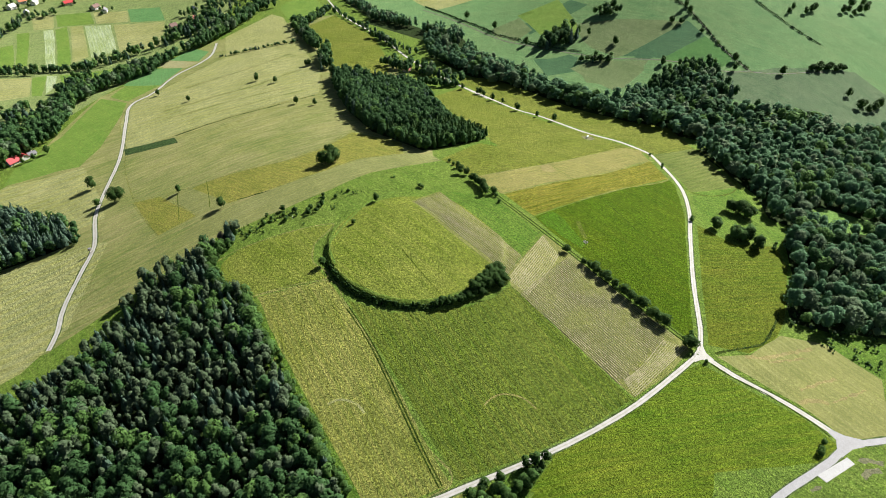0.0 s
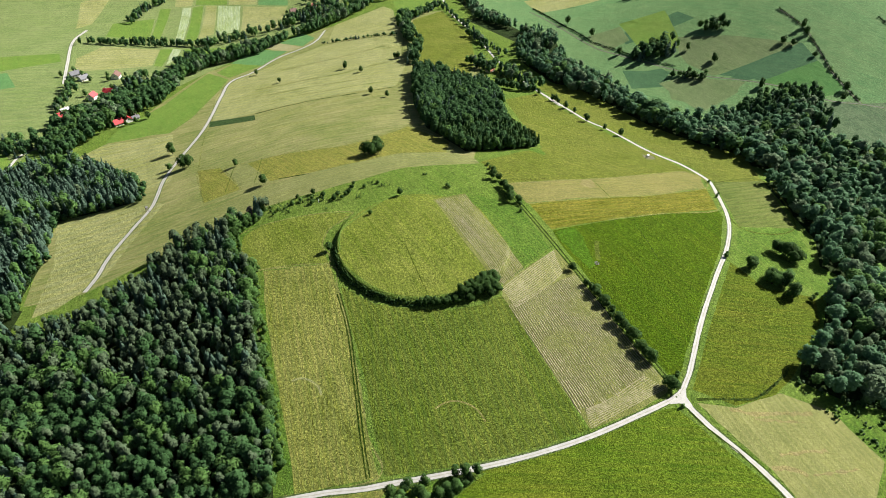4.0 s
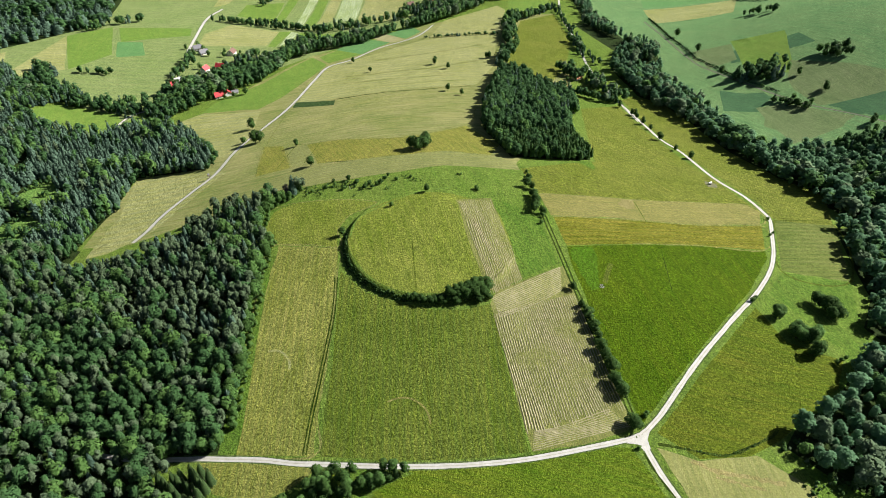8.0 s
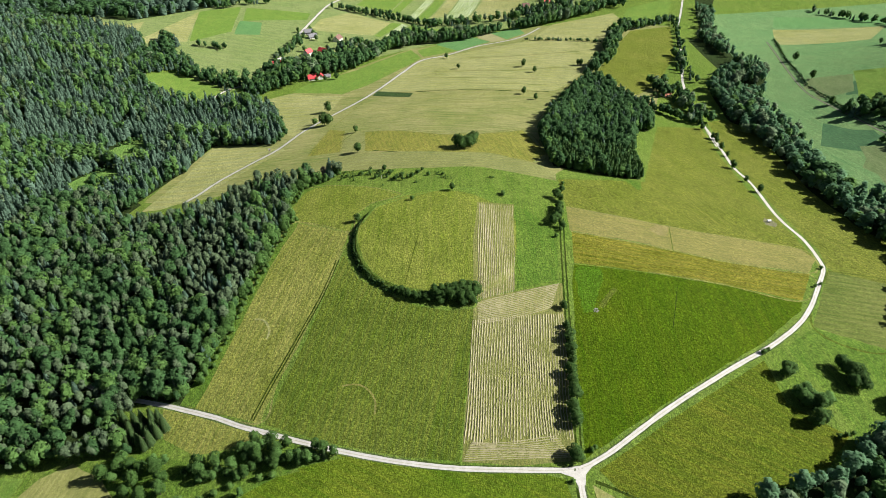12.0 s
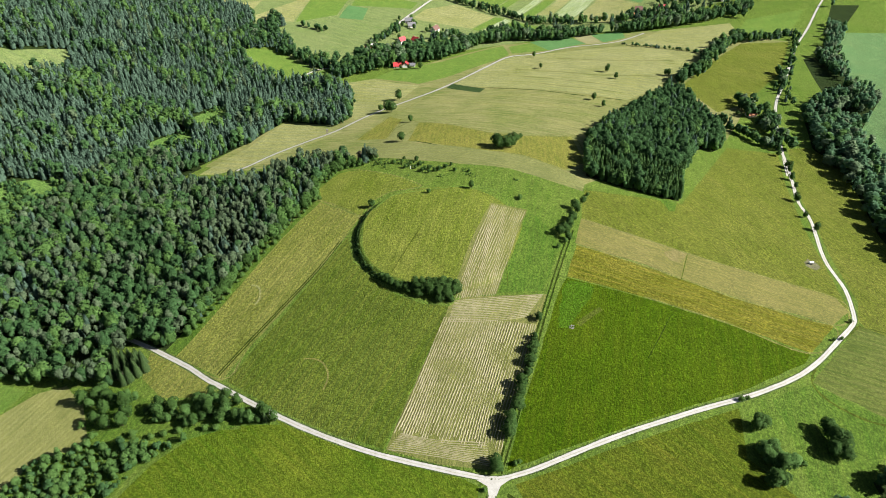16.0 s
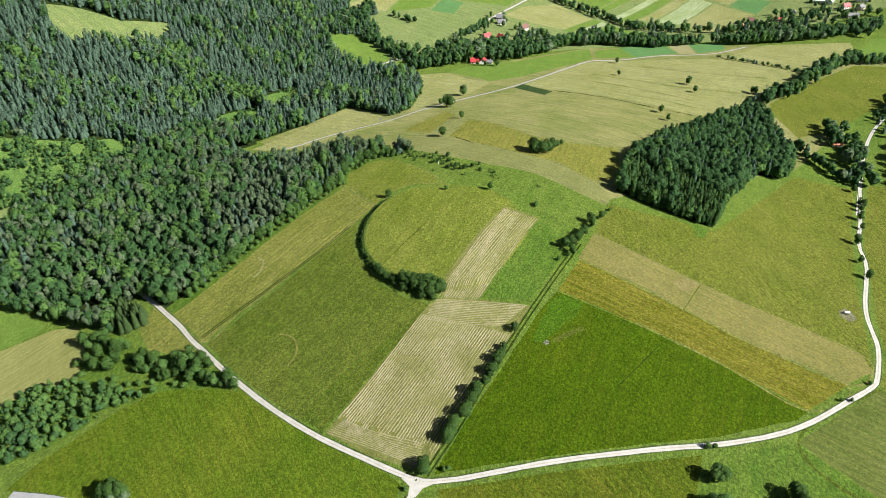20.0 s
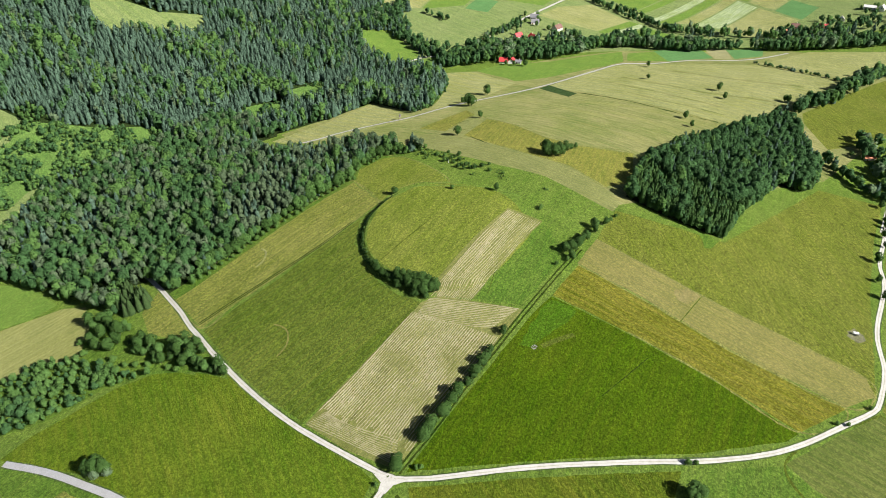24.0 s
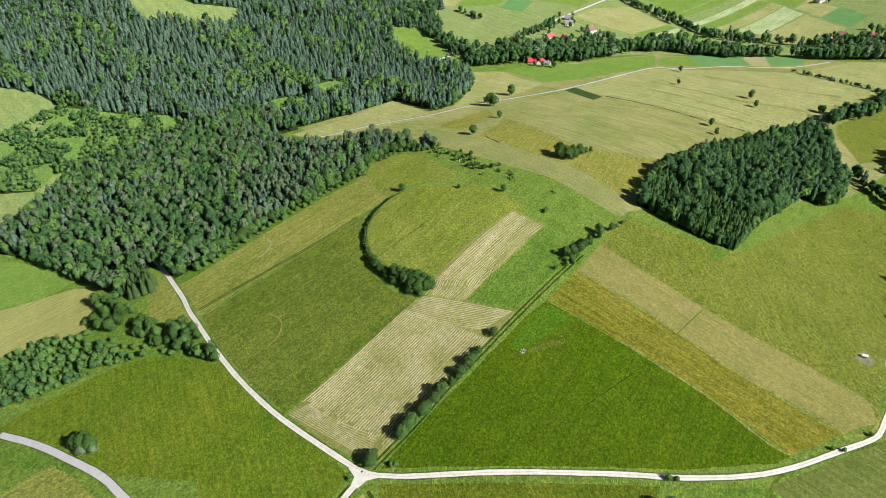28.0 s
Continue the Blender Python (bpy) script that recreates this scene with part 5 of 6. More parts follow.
_x, _y = along([(-262, -92), (-235, -88), (-215, -90), (-199, -84), (-186, -86), (-176, -88), (-168, -86), (-182, -76), (-186, -68), (-172, -60)], 1.9, 12, 35)
wood("wood_edge", "the leafy foot of the ravine wood", _x, _y, 6, 12, {"broad": 0.5, "light": 0.35, "pine": 0.15}, 36, near=True, wide=1.05)


# ---------------------------------------------------------------- single trees and shrubs
def tree_kind(name, label, category, mat, crown, seed, top=0.7, r=0.02):
    root = new(name)
    root.empty_display_size = 0.1
    for part_name, (v, f, nn), m in (("trunk", (*trunk_shape(seed, top, r), None), BARK), ("crown", crown, mat)):
        o = new(part_name, mesh_of(part_name, v, f, m, nn))
        o.parent = root
    return tagged(root, label, category)


TREES = {
    "round": [("tree", "round-crowned broadleaf tree standing in the grass", L_TREE, broad_crown(300 + i, 640, 0.36, 0.07, 10)) for i in range(4)],
    "light": [("tree", "light green broadleaf tree beside the road", L_LIGHT, broad_crown(310 + i, 620, 0.34, 0.06, 9)) for i in range(3)],
    "tall": [("tree", "tall slender broadleaf tree", L_TREE, broad_crown(320 + i, 560, 0.24, 0.16, 8)) for i in range(3)],
    "shrub": [("shrub", "low dense green shrub in the grass", L_REEDY, broad_crown(330 + i, 400, 0.55, 0.02, 7)) for i in range(4)],
    "dark": [("shrub", "dark green thorny shrub", L_THORN, broad_crown(340 + i, 400, 0.55, 0.02, 7)) for i in range(4)],
    "spruce": [("spruce", "dark green spruce with drooping boughs", L_FIR, spruce_crown(350 + i, 520, 0.19, 0.04, 0.75)) for i in range(3)],
    "dry": [("tree", "half-bare brownish tree at the wood's corner", L_DRY, broad_crown(370, 320, 0.26, 0.15, 7))],
    "silver": [("tree", "silvery willow with a rounded crown", L_SILVER, broad_crown(360 + i, 620, 0.42, 0.1, 8)) for i in range(2)],
}
MADE = {}
tree_rng = random.Random(77)


def plant(kind, x, y, h, group, wide=1.0):
    v = tree_rng.randrange(len(TREES[kind]))
    m = Matrix.LocRotScale((x, y, zat(x, y)), Euler((tree_rng.uniform(-0.04, 0.04), tree_rng.uniform(-0.04, 0.04), tree_rng.uniform(0, 6.28))), Vector((h * wide, h * wide, h)))
    if (kind, v) not in MADE:
        name, label, mat, crown = TREES[kind][v]
        MADE[kind, v] = tree_kind(name, label, "tree" if name != "shrub" else "shrub", mat, crown, v + 7)
        MADE[kind, v].matrix_basis = m
        ob = MADE[kind, v]
    else:
        src = MADE[kind, v]
        ob = copy_thing(src, m @ Matrix.Diagonal((1 / src.scale[0], 1 / src.scale[1], 1 / src.scale[2], 1)))
    return tagged(ob, group=group)


def row_of(kind, pts, low, high, group, wide=1.0):
    for p in pts:
        plant(kind, p[0], p[1], tree_rng.uniform(low, high), group, wide)


G = "hedge beside the farm track"
row_of("dark", [(45.9, -8.6), (45.6, -21.9), (46.0, -27.1), (46.1, -32.2), (45.7, -36.7), (45.3, -41.2), (45.1, -46.3)], 4.0, 5.4, G, 1.0)
row_of("round", [(45.6, -30.6), (45.2, -39.0), (43.4, -53.7), (43.5, -58.2), (43.3, -63.0), (43.1, -66.3), (41.3, -74.0), (41.5, -77.8), (41.3, -82.2), (38.2, -98.4), (39.3, -100.1)], 6.0, 8.0, G, 1.4)
row_of("shrub", [(46.2, -95.5), (35.3, -110.7), (42.6, -48.4), (42.1, -70.5), (48.0, -94.4)], 2.4, 3.6, G)
G = "bushes on the enclosure bank"
row_of("round", [(-23.2, -2.1), (-19.6, -3.2), (-15.2, -3.8), (-12.0, -2.8), (-9.0, -4.3), (-5.2, -3.8), (-2.4, -0.9), (-16.9, -1.5), (-7.4, -0.4)], 6.5, 8.0, G, 1.3)
row_of("dark", [(-44.4, 2.4), (-41.3, 0.7), (-38.2, -0.5), (-35.1, -1.6), (-32.0, -2.3), (-28.9, -2.7), (-25.8, -3.1), (-21.6, -5.4), (-8.7, -7.3), (-3.2, -5.6)], 4.2, 5.4, G, 1.1)
row_of("dark", [(-46.3, 3.9), (-43.1, 2.8), (-39.4, 1.2), (-35.7, -0.2), (-32.5, -0.9), (-29.4, -1.4), (-26.3, -1.9)], 3.2, 4.6, G, 1.2)
row_of("round", [(-24.4, -0.5), (-20.6, -0.3), (-16.8, 0.4), (-13.0, 0.7), (-9.2, 1.1), (-5.4, 1.4), (-2.1, 2.0), (-0.3, 1.4), (-11.2, -0.8), (-4.3, -0.8), (-15.0, -0.7)], 5.5, 7.2, G, 1.3)
plant("round", -74.7, 72.6, 6.0, "lone trees in the fields", 1.1)
_a = np.radians(np.linspace(157, 252, 300) + np.random.default_rng(5).uniform(-0.5, 0.5, 300))
_r = 1.003 + np.random.default_rng(6).uniform(-0.020, 0.022, 300) + 0.006 * np.sin(_a * 23)
wood("bank_scrub", "the dark scrub on the enclosure bank", FORT[0] + FORT[2] * _r * np.cos(_a), FORT[1] + FORT[3] * _r * np.sin(_a), 0.5, 1.4, {"thorn": 0.92, "light": 0.08}, 24, wide=2.1)
_x, _y = scattered([(-108, 140), (-88, 122), (-50, 112), (-14, 110), (14, 100), (30, 92), (52, 70), (57, 112), (14, 126), (-26, 132), (-62, 138), (-90, 146)], 2.6, 41)
_t = np.array([noise.noise(Vector((p * 0.07, q * 0.07, 8.0))) + 0.010 * (q - 118) - 0.004 * (p + 60) for p, q in zip(_x, _y)])
wood("ridge_scrub", "the rough ridge", _x[_t > 0.27], _y[_t > 0.27], 0.4, 1.8, {"thorn": 0.6, "light": 0.4}, 42, wide=1.5)
_x, _y = scattered([(98, -122), (108, -118), (118, -124), (136, -146), (131, -160), (100, -172), (96, -148), (98, -134)], 2.4, 43)
_t = np.array([noise.noise(Vector((p * 0.12, q * 0.12, 2.0))) for p, q in zip(_x, _y)])
wood("rough_scrub", "the rough ground below the valley wood", _x[_t > -0.02], _y[_t > -0.02], 0.6, 2.8, {"light": 0.55, "thorn": 0.35, "silver": 0.1}, 44, wide=1.4)
_x, _y = along([(56, -115), (64, -119), (72, -122), (80, -121.5), (90, -119.5), (101, -117)], 1.6, 1.0, 45)
wood("ditch_scrub", "the overgrown ditch", _x, _y, 0.4, 1.1, {"thorn": 0.5, "light": 0.5}, 46, wide=1.4)
G = "scrub along the ridge"
row_of("shrub", [(-99.5, 141.0), (-92.5, 131.8), (-88.6, 134.9), (-83.2, 127.6), (-78.4, 135.9), (-72.3, 136.6), (-67.1, 127.7), (-64.9, 134.3), (-59.0, 127.2), (-51.8, 125.4), (-47.8, 129.7), (-44.6, 123.7), (20.8, 97.3), (-40.2, 90.2), (-104.8, 132.1), (-95.9, 147.4), (-29.8, 126.1), (-19.7, 126.4), (-111.8, 139.6)], 1.8, 3.4, G)
row_of("dark", [(-72.6, 142.4), (-65.9, 129.2), (-62.2, 140.0), (-57.5, 132.1), (-53.3, 122.3), (-49.4, 126.5), (-41.4, 124.8), (-37.7, 129.3), (-34.4, 134.1), (-47.8, 121.1)], 2.6, 4.4, G)
G = "trees at the top of the farm track"
row_of("round", [(56.7, 98.8), (55.8, 86.3), (55.2, 74.1), (50.3, 66.1), (54.9, 63.3), (55.4, 80.8), (52.7, 70.7)], 5.5, 7.5, G, 1.1)
row_of("round", [(54.1, 70.6), (57.0, 84.2), (59.2, 94.5), (61.5, 106.9), (55.4, 77.2)], 5.0, 7.0, G, 1.1)
row_of("shrub", [(50.4, 53.1), (57.1, 63.9), (63.0, 112.8), (20.6, 99.2), (64.6, 119.0), (54.0, 59.9)], 2.2, 3.4, G)
G = "lone trees in the fields"
plant("round", -13.2, 103.3, 6.0, G)
row_of("round", [(-3.6, 172.6), (0.6, 173.2), (3.7, 176.7), (4.2, 184.9), (-1.4, 175.0), (1.8, 178.4), (-6.5, 175.5), (-5.0, 171.5), (-9.0, 176.5)], 9.0, 11.0, G, 1.05)
row_of("round", [(7.7, 197.3), (6.1, 191.8)], 5.0, 6.0, G)
plant("round", -94.8, 239.2, 7.0, G)
plant("round", -86.6, 182.3, 8.5, G, 1.1)
row_of("round", [(-133.7, 331.8), (-126.6, 283.1), (-130.4, 283.8)], 11.0, 13.0, G, 1.15)
plant("shrub", -141.2, 292.7, 6.0, G)
row_of("round", [(-14.6, 503.3), (-1.3, 452.0), (61.4, 338.4), (70.9, 319.8), (81.9, 418.5), (137.0, 440.6), (133.6, 441.7), (72.1, 442.3)], 6.0, 9.5, G)
G = "trees on the facing hill"
row_of("round", [(410.3, 263.7), (411.7, 226.9), (409.0, 161.5), (466.5, 110.8), (515.4, 207.8), (508.6, 196.8), (314.7, 443.7), (377.1, 438.2), (365.6, 374.7), (355.5, 311.8), (483.4, 64.8)], 8.0, 11.0, G)
row_of("round", [(450.4, 101.2), (483.0, 66.2), (412.5, 164.4), (419.8, 148.1), (425.4, 145.0), (511.5, 5.5), (604.8, 125.3), (617.1, 126.8), (626.8, 114.5), (639.0, 113.3), (646.1, 113.1), (414.2, 230.3)], 7.0, 11.0, G)
row_of("dark", [(526.4, 51.0), (537.6, 49.9), (540.0, 44.4), (547.9, 42.9), (550.6, 37.5), (558.1, 36.4), (487.8, 166.3), (482.3, 201.9), (486.5, 193.4)], 5.0, 8.0, G)
row_of("round", [(689.0, 95.5), (703.1, 94.2), (704.2, 86.9), (722.6, 87.2), (738.5, 86.2), (762.1, 91.9), (723.4, 99.3), (753.2, 96.1), (497.0, -12.7), (501.9, -19.6), (512.6, -21.4), (528.9, -21.1), (509.7, -12.3), (445.7, 277.0), (451.8, 275.4), (453.3, 268.1), (461.9, 266.8), (460.7, 278.4), (467.5, 275.6)], 8.0, 12.0, G, 1.15)
row_of("round", [(374.9, 291.7), (383.9, 291.6), (383.9, 282.7), (392.8, 282.4), (393.2, 295.2), (371.7, 283.3), (381.6, 273.5), (388.7, 271.5)], 9, 13, G, 1.1)
row_of("dark", [(364.4, 236.6), (371.1, 232.0), (372.0, 223.1), (378.2, 219.0), (380.0, 211.1), (522.3, 52.1), (529.8, 46.4), (542.0, 43.2), (550.3, 37.7), (562.3, 34.0)], 5, 8, G, 1.1)
G = "trees along the ridge road"
row_of("round", [(223.7, 256.2), (227.0, 254.5), (223.9, 233.6), (224.8, 220.5), (219.8, 196.1), (220.7, 172.0), (224.3, 153.8), (220.8, 275.7), (224.8, 247.7)], 5.5, 8.5, G)
plant("silver", 260.1, 268.9, 10.0, G, 1.1)
plant("silver", 257.8, 272.2, 9.0, G, 1.1)
row_of("shrub", [(151.7, -31.3), (204.6, 26.9), (209.4, 29.4), (218.7, 47.3)], 2.2, 3.2, G)
G = "grove in the grass below the road"
row_of("round", [(188.5, -46.0), (156.4, -61.0), (160.9, -68.2)], 9.0, 11.0, G, 1.1)
row_of("round", [(153.1, -47.8), (155.8, -46.2), (185.9, -39.8), (186.7, -43.0), (191.0, -49.8), (186.6, -52.6), (191.3, -53.6), (160.7, -75.2), (157.1, -76.6), (191.6, -46.7)], 8.0, 10.5, G, 1.2)
row_of("light", [(154.3, -60.2), (154.7, -63.1), (156.9, -65.8), (158.5, -58.0), (162.3, -65.7), (166.1, -64.3), (160.2, -62.3)], 7.5, 9.5, G, 1.2)
row_of("shrub", [(148.2, -33.1), (172.2, -62.0), (165.2, -83.0), (169.5, -81.7), (155.4, -74.3), (173.0, -80.6)], 2.4, 3.6, G)
G = "trees below the gravel road"
row_of("light", [(-100.2, -87.8), (-105.1, -92.5), (-108.7, -95.7), (-94.2, -95.1), (-87.7, -97.0), (-80.1, -97.9), (-113.7, -99.2), (-119.8, -99.8), (-128.4, -100.6), (-102.4, -90.1), (-107.2, -92.3), (-83.9, -96.9), (-121.6, -103.6), (-109.8, -104.6)], 5.5, 8.0, G, 1.1)
row_of("dark", [(-102.0, -96.9), (-97.6, -98.0), (-84.3, -97.9), (-135.7, -101.3), (-115.1, -102.3), (-104.7, -99.3), (-90.9, -97.1), (-76.4, -97.2)], 3.6, 5.2, G, 1.1)
plant("spruce", -72.9, -96.5, 8.0, G)
row_of("spruce", [(-161.0, -78.6), (-165.4, -81.5), (-157.1, -76.1), (-171.7, -74.0), (-156.9, -83.6), (-165.5, -74.9), (-172.9, -78.7), (-168.5, -77.5), (-154.6, -79.5), (-176.7, -73.3), (-164.9, -71.3), (-160.0, -71.4), (-156.0, -72.0), (-152.3, -76.2)], 11, 15, "spruces at the wood's corner", 0.95)
row_of("spruce", [(-163.0, -76.1), (-167.4, -84.0), (-159.2, -79.6), (-174.2, -71.2), (-158.9, -86.0), (-170.1, -75.4), (-170.0, -81.2), (-162.5, -83.0), (-156.2, -78.4), (-178.0, -77.0), (-167.9, -72.3), (-158.4, -73.6), (-180.5, -80.0), (-176.0, -84.5)], 10, 14, "spruces at the wood's corner", 0.95)
row_of("light", [(-174.3, -56.2), (-170.6, -54.4), (-154.7, -55.9), (-149.1, -55.8), (-160.4, -55.4), (-151.5, -57.4)], 7, 10, "trees at the wood's corner")
G = "roadside trees below the wood"
row_of("round", [(-173.2, -100.5), (-167.1, -96.3), (-156.3, -97.9), (-158.6, -110.4), (-150.6, -111.3), (-143.3, -109.5), (-144.2, -104.0), (-157.7, -104.1), (-149.0, -98.2), (-161.4, -96.5)], 8, 11, G, 1.0)
row_of("light", [(-152.0, -92.5), (-146.3, -94.1), (-143.4, -123.6), (-137.4, -119.0), (-147.0, -128.1), (-168.0, -101.4), (-126.9, -104.9)], 5, 7, G, 1.1)
row_of("round", [(-131.8, -100.0), (-129.2, -97.5), (-124.7, -104.4), (-121.9, -97.1), (-107.3, -103.9), (-111.0, -92.3), (-103.3, -94.9), (-106.1, -87.4), (-95.0, -96.9), (-98.2, -86.7), (-88.4, -96.5), (-90.8, -89.3), (-73.6, -94.0), (-69.0, -95.6), (-77.5, -91.5), (-95.7, -92.8), (-94.4, -100.2)], 6.5, 9.5, G, 1.0)
row_of("shrub", [(-112.7, -108.5), (-113.6, -102.2), (-100.6, -105.2), (-94.6, -104.6), (-118.6, -111.3), (-124.6, -114.0), (-134.5, -114.0), (-78.9, -97.3), (-164.5, -113.1), (-154.1, -118.2)], 2.5, 4.0, G, 1.2)
G = "lone trees below the gravel road"
plant("spruce", -82.0, -166.3, 9.5, G, 1.4)
row_of("round", [(-77.1, -164.8), (-80.8, -165.9), (-79.9, -162.5), (-74.4, -162.8)], 8.5, 11.0, G, 1.0)
row_of("silver", [(-72.2, -163.0), (-75.2, -166.5)], 6.0, 7.0, G, 1.0)
row_of("shrub", [(26.5, -172.6), (31.0, -171.4), (24.0, -173.2)], 2.6, 3.4, G)
G = "trees at the wood's edge"
for _k, (_p, _q) in enumerate(zip(WOOD_NEAR[1:9], WOOD_NEAR[2:10])):
    for _u in np.arange(0, 1, 5.0 / max(5.0, math.hypot(_q[0] - _p[0], _q[1] - _p[1]))):
        plant("light" if tree_rng.random() < 0.6 else "round", _p[0] + (_q[0] - _p[0]) * _u + tree_rng.uniform(-2, 2.5), _p[1] + (_q[1] - _p[1]) * _u, tree_rng.uniform(6, 12), G, 1.05)
        plant("shrub", _p[0] + (_q[0] - _p[0]) * _u + tree_rng.uniform(2, 5), _p[1] + (_q[1] - _p[1]) * _u, tree_rng.uniform(2.2, 4.2), G)
plant("dry", -105.7, 138.4, 10.0, "trees at the wood's edge")

# ---------------------------------------------------------------- raked hay
HAY = gravel("raked_hay", (0.340, 0.312, 0.185), (0.225, 0.212, 0.105))


def windrow(line, width, tall, seed):
    """A loose ridge of raked hay along a line, thick and thin by turns."""
    rng = np.random.default_rng(seed)
    p = np.array(line, float)
    d = np.gradient(p, axis=0)
    d /= np.linalg.norm(d, axis=1)[:, None] + 1e-9
    side = np.stack([-d[:, 1], d[:, 0]], 1)
    n = len(p)
    thick = np.array([noise.noise(Vector((x * 0.07, y * 0.07, 5.0))) + 0.7 * noise.noise(Vector((x * 0.5, y * 0.35, 9.0))) for x, y in p])
    thick = np.clip(1.0 + 0.9 * thick, 0.35, 1.5)
    w = width * thick * rng.uniform(0.7, 1.3, n) / 2
    c = p + side * rng.uniform(-0.13, 0.13, n)[:, None]
    v = []
    for k, (a, up) in enumerate(((-1, -0.06), (-0.45, 0.85), (0.4, 1.0), (1, -0.06))):
        q = c + side * (a * w)[:, None]
        v.append(np.column_stack([q, height(q[:, 0], q[:, 1]) + up * tall * thick * rng.uniform(0.6, 1.3, n)]))
    v = np.stack(v, 1).reshape(-1, 3)
    f = [(i * 4 + k, i * 4 + k + 1, i * 4 + k + 5, i * 4 + k + 4) for i in range(n - 1) for k in range(3)]
    ob = new("hay_windrow", mesh_of("hay_windrow", v, np.array(f), HAY))
    return tagged(ob, "loose row of pale raked hay on the mown field", "hay", "hay rows")


def lerp2(a, b, u):
    return np.array(a) + (np.array(b) - np.array(a)) * u


MOW = [(-12, -101), (-3, -9), (47, 9), (38.5, -99)]     # corners: south-west, north-west, north-east, south-east
for _i in range(38):
    _u = (_i + 0.5) / 38
    _rows = []
    _top = 0.90 - 0.10 * _u
    for _v in np.linspace(0.10 + 0.02 * math.sin(_i), _top, 84):
        _bow = 0.9 * math.sin(_v * 5 + 0.3 * _i) + 1.6 * max(0, 0.22 - _v) * (_u - 0.3) * 12
        _rows.append(lerp2(lerp2(MOW[0], MOW[3], _u), lerp2(MOW[1], MOW[2], _u), _v) + np.array([_bow * 0.5, 0]))
    windrow(_rows, 0.52, 0.2, 400 + _i)
for _i in range(11):
    _o = 0.6 + 0.95 * _i
    windrow([lerp2((-11.5, -101), (37.5, -99), _u) + np.array([0, _o + 1.2 * math.sin(_u * 5 + _i * 0.3) * (_i / 9)]) for _u in np.linspace(0.01 + 0.008 * _i, 0.99 - 0.010 * _i, 60)], 0.45, 0.2, 540 + _i)
for _i in range(14):
    _o = 1.15 * _i - 2.2
    windrow([lerp2((-2, -8), (47, 8.5), _u) + np.array([0, -_o - 2.2 * math.sin(_u * 3.1) * (_i / 12)]) for _u in np.linspace(0.02, 0.98 - 0.01 * _i, 60)], 0.48, 0.22, 700 + _i)
for _i in range(18):
    _u = (_i + 0.5) / 18
    windrow([lerp2(lerp2((-1, -1), (21, 6), _u), lerp2((3.5, 86), (26.5, 86), _u), _v) + np.array([0.35 * math.sin(_v * 9 + _i), 0]) for _v in np.linspace(-0.03, 0.985, 90)], 0.42, 0.18, 570 + _i)

# ---------------------------------------------------------------- houses
WALL_WHITE = plain("white_render", (0.70, 0.69, 0.65), 0.85, 0, 0.06, 0.8)
WALL_CREAM = plain("cream_render", (0.62, 0.54, 0.42), 0.85, 0, 0.08, 0.8)
WALL_WOOD = plain("weathered_boards", (0.24, 0.19, 0.14), 0.85, 0, 0.25, 1.2)
ROOF_RED = plain("red_sheet_roof", (0.52, 0.045, 0.05), 0.5, 0, 0.15, 0.9)
ROOF_BROWN = plain("brown_tile_roof", (0.15, 0.075, 0.055), 0.7, 0, 0.2, 1.5)
ROOF_GREY = plain("grey_roof", (0.17, 0.17, 0.18), 0.6, 0, 0.2, 1.0)
ROOF_PALE = plain("pale_sheet_roof", (0.55, 0.54, 0.52), 0.5, 0, 0.1, 1.0)
ROOF_ORANGE = plain("orange_tile_roof", (0.50, 0.17, 0.08), 0.7, 0, 0.2, 1.5)
GLASS = plain("dark_window_glass", (0.02, 0.025, 0.03), 0.08, 0, 0.1, 1.0)
DOORWOOD = plain("brown_door", (0.12, 0.06, 0.035), 0.6, 0, 0.2, 2.0)


def part(name, bm, mat, parent, label=""):
    me = bpy.data.meshes.new(name)
    bm.to_mesh(me)
    bm.free()
    me.materials.append(mat)
    o = new(name, me)
    o.parent = parent
    if label:
        o["label"] = label
    return o


def box(cx, cy, cz, sx, sy, sz, bevel=0.0):
    bm = bmesh.new()
    bmesh.ops.create_cube(bm, size=1.0, matrix=Matrix.Translation((cx, cy, cz)) @ Matrix.Diagonal((sx, sy, sz, 1)))
    if bevel:
        bmesh.ops.bevel(bm, geom=bm.edges[:], offset=bevel, segments=1, affect="EDGES")
    return bm


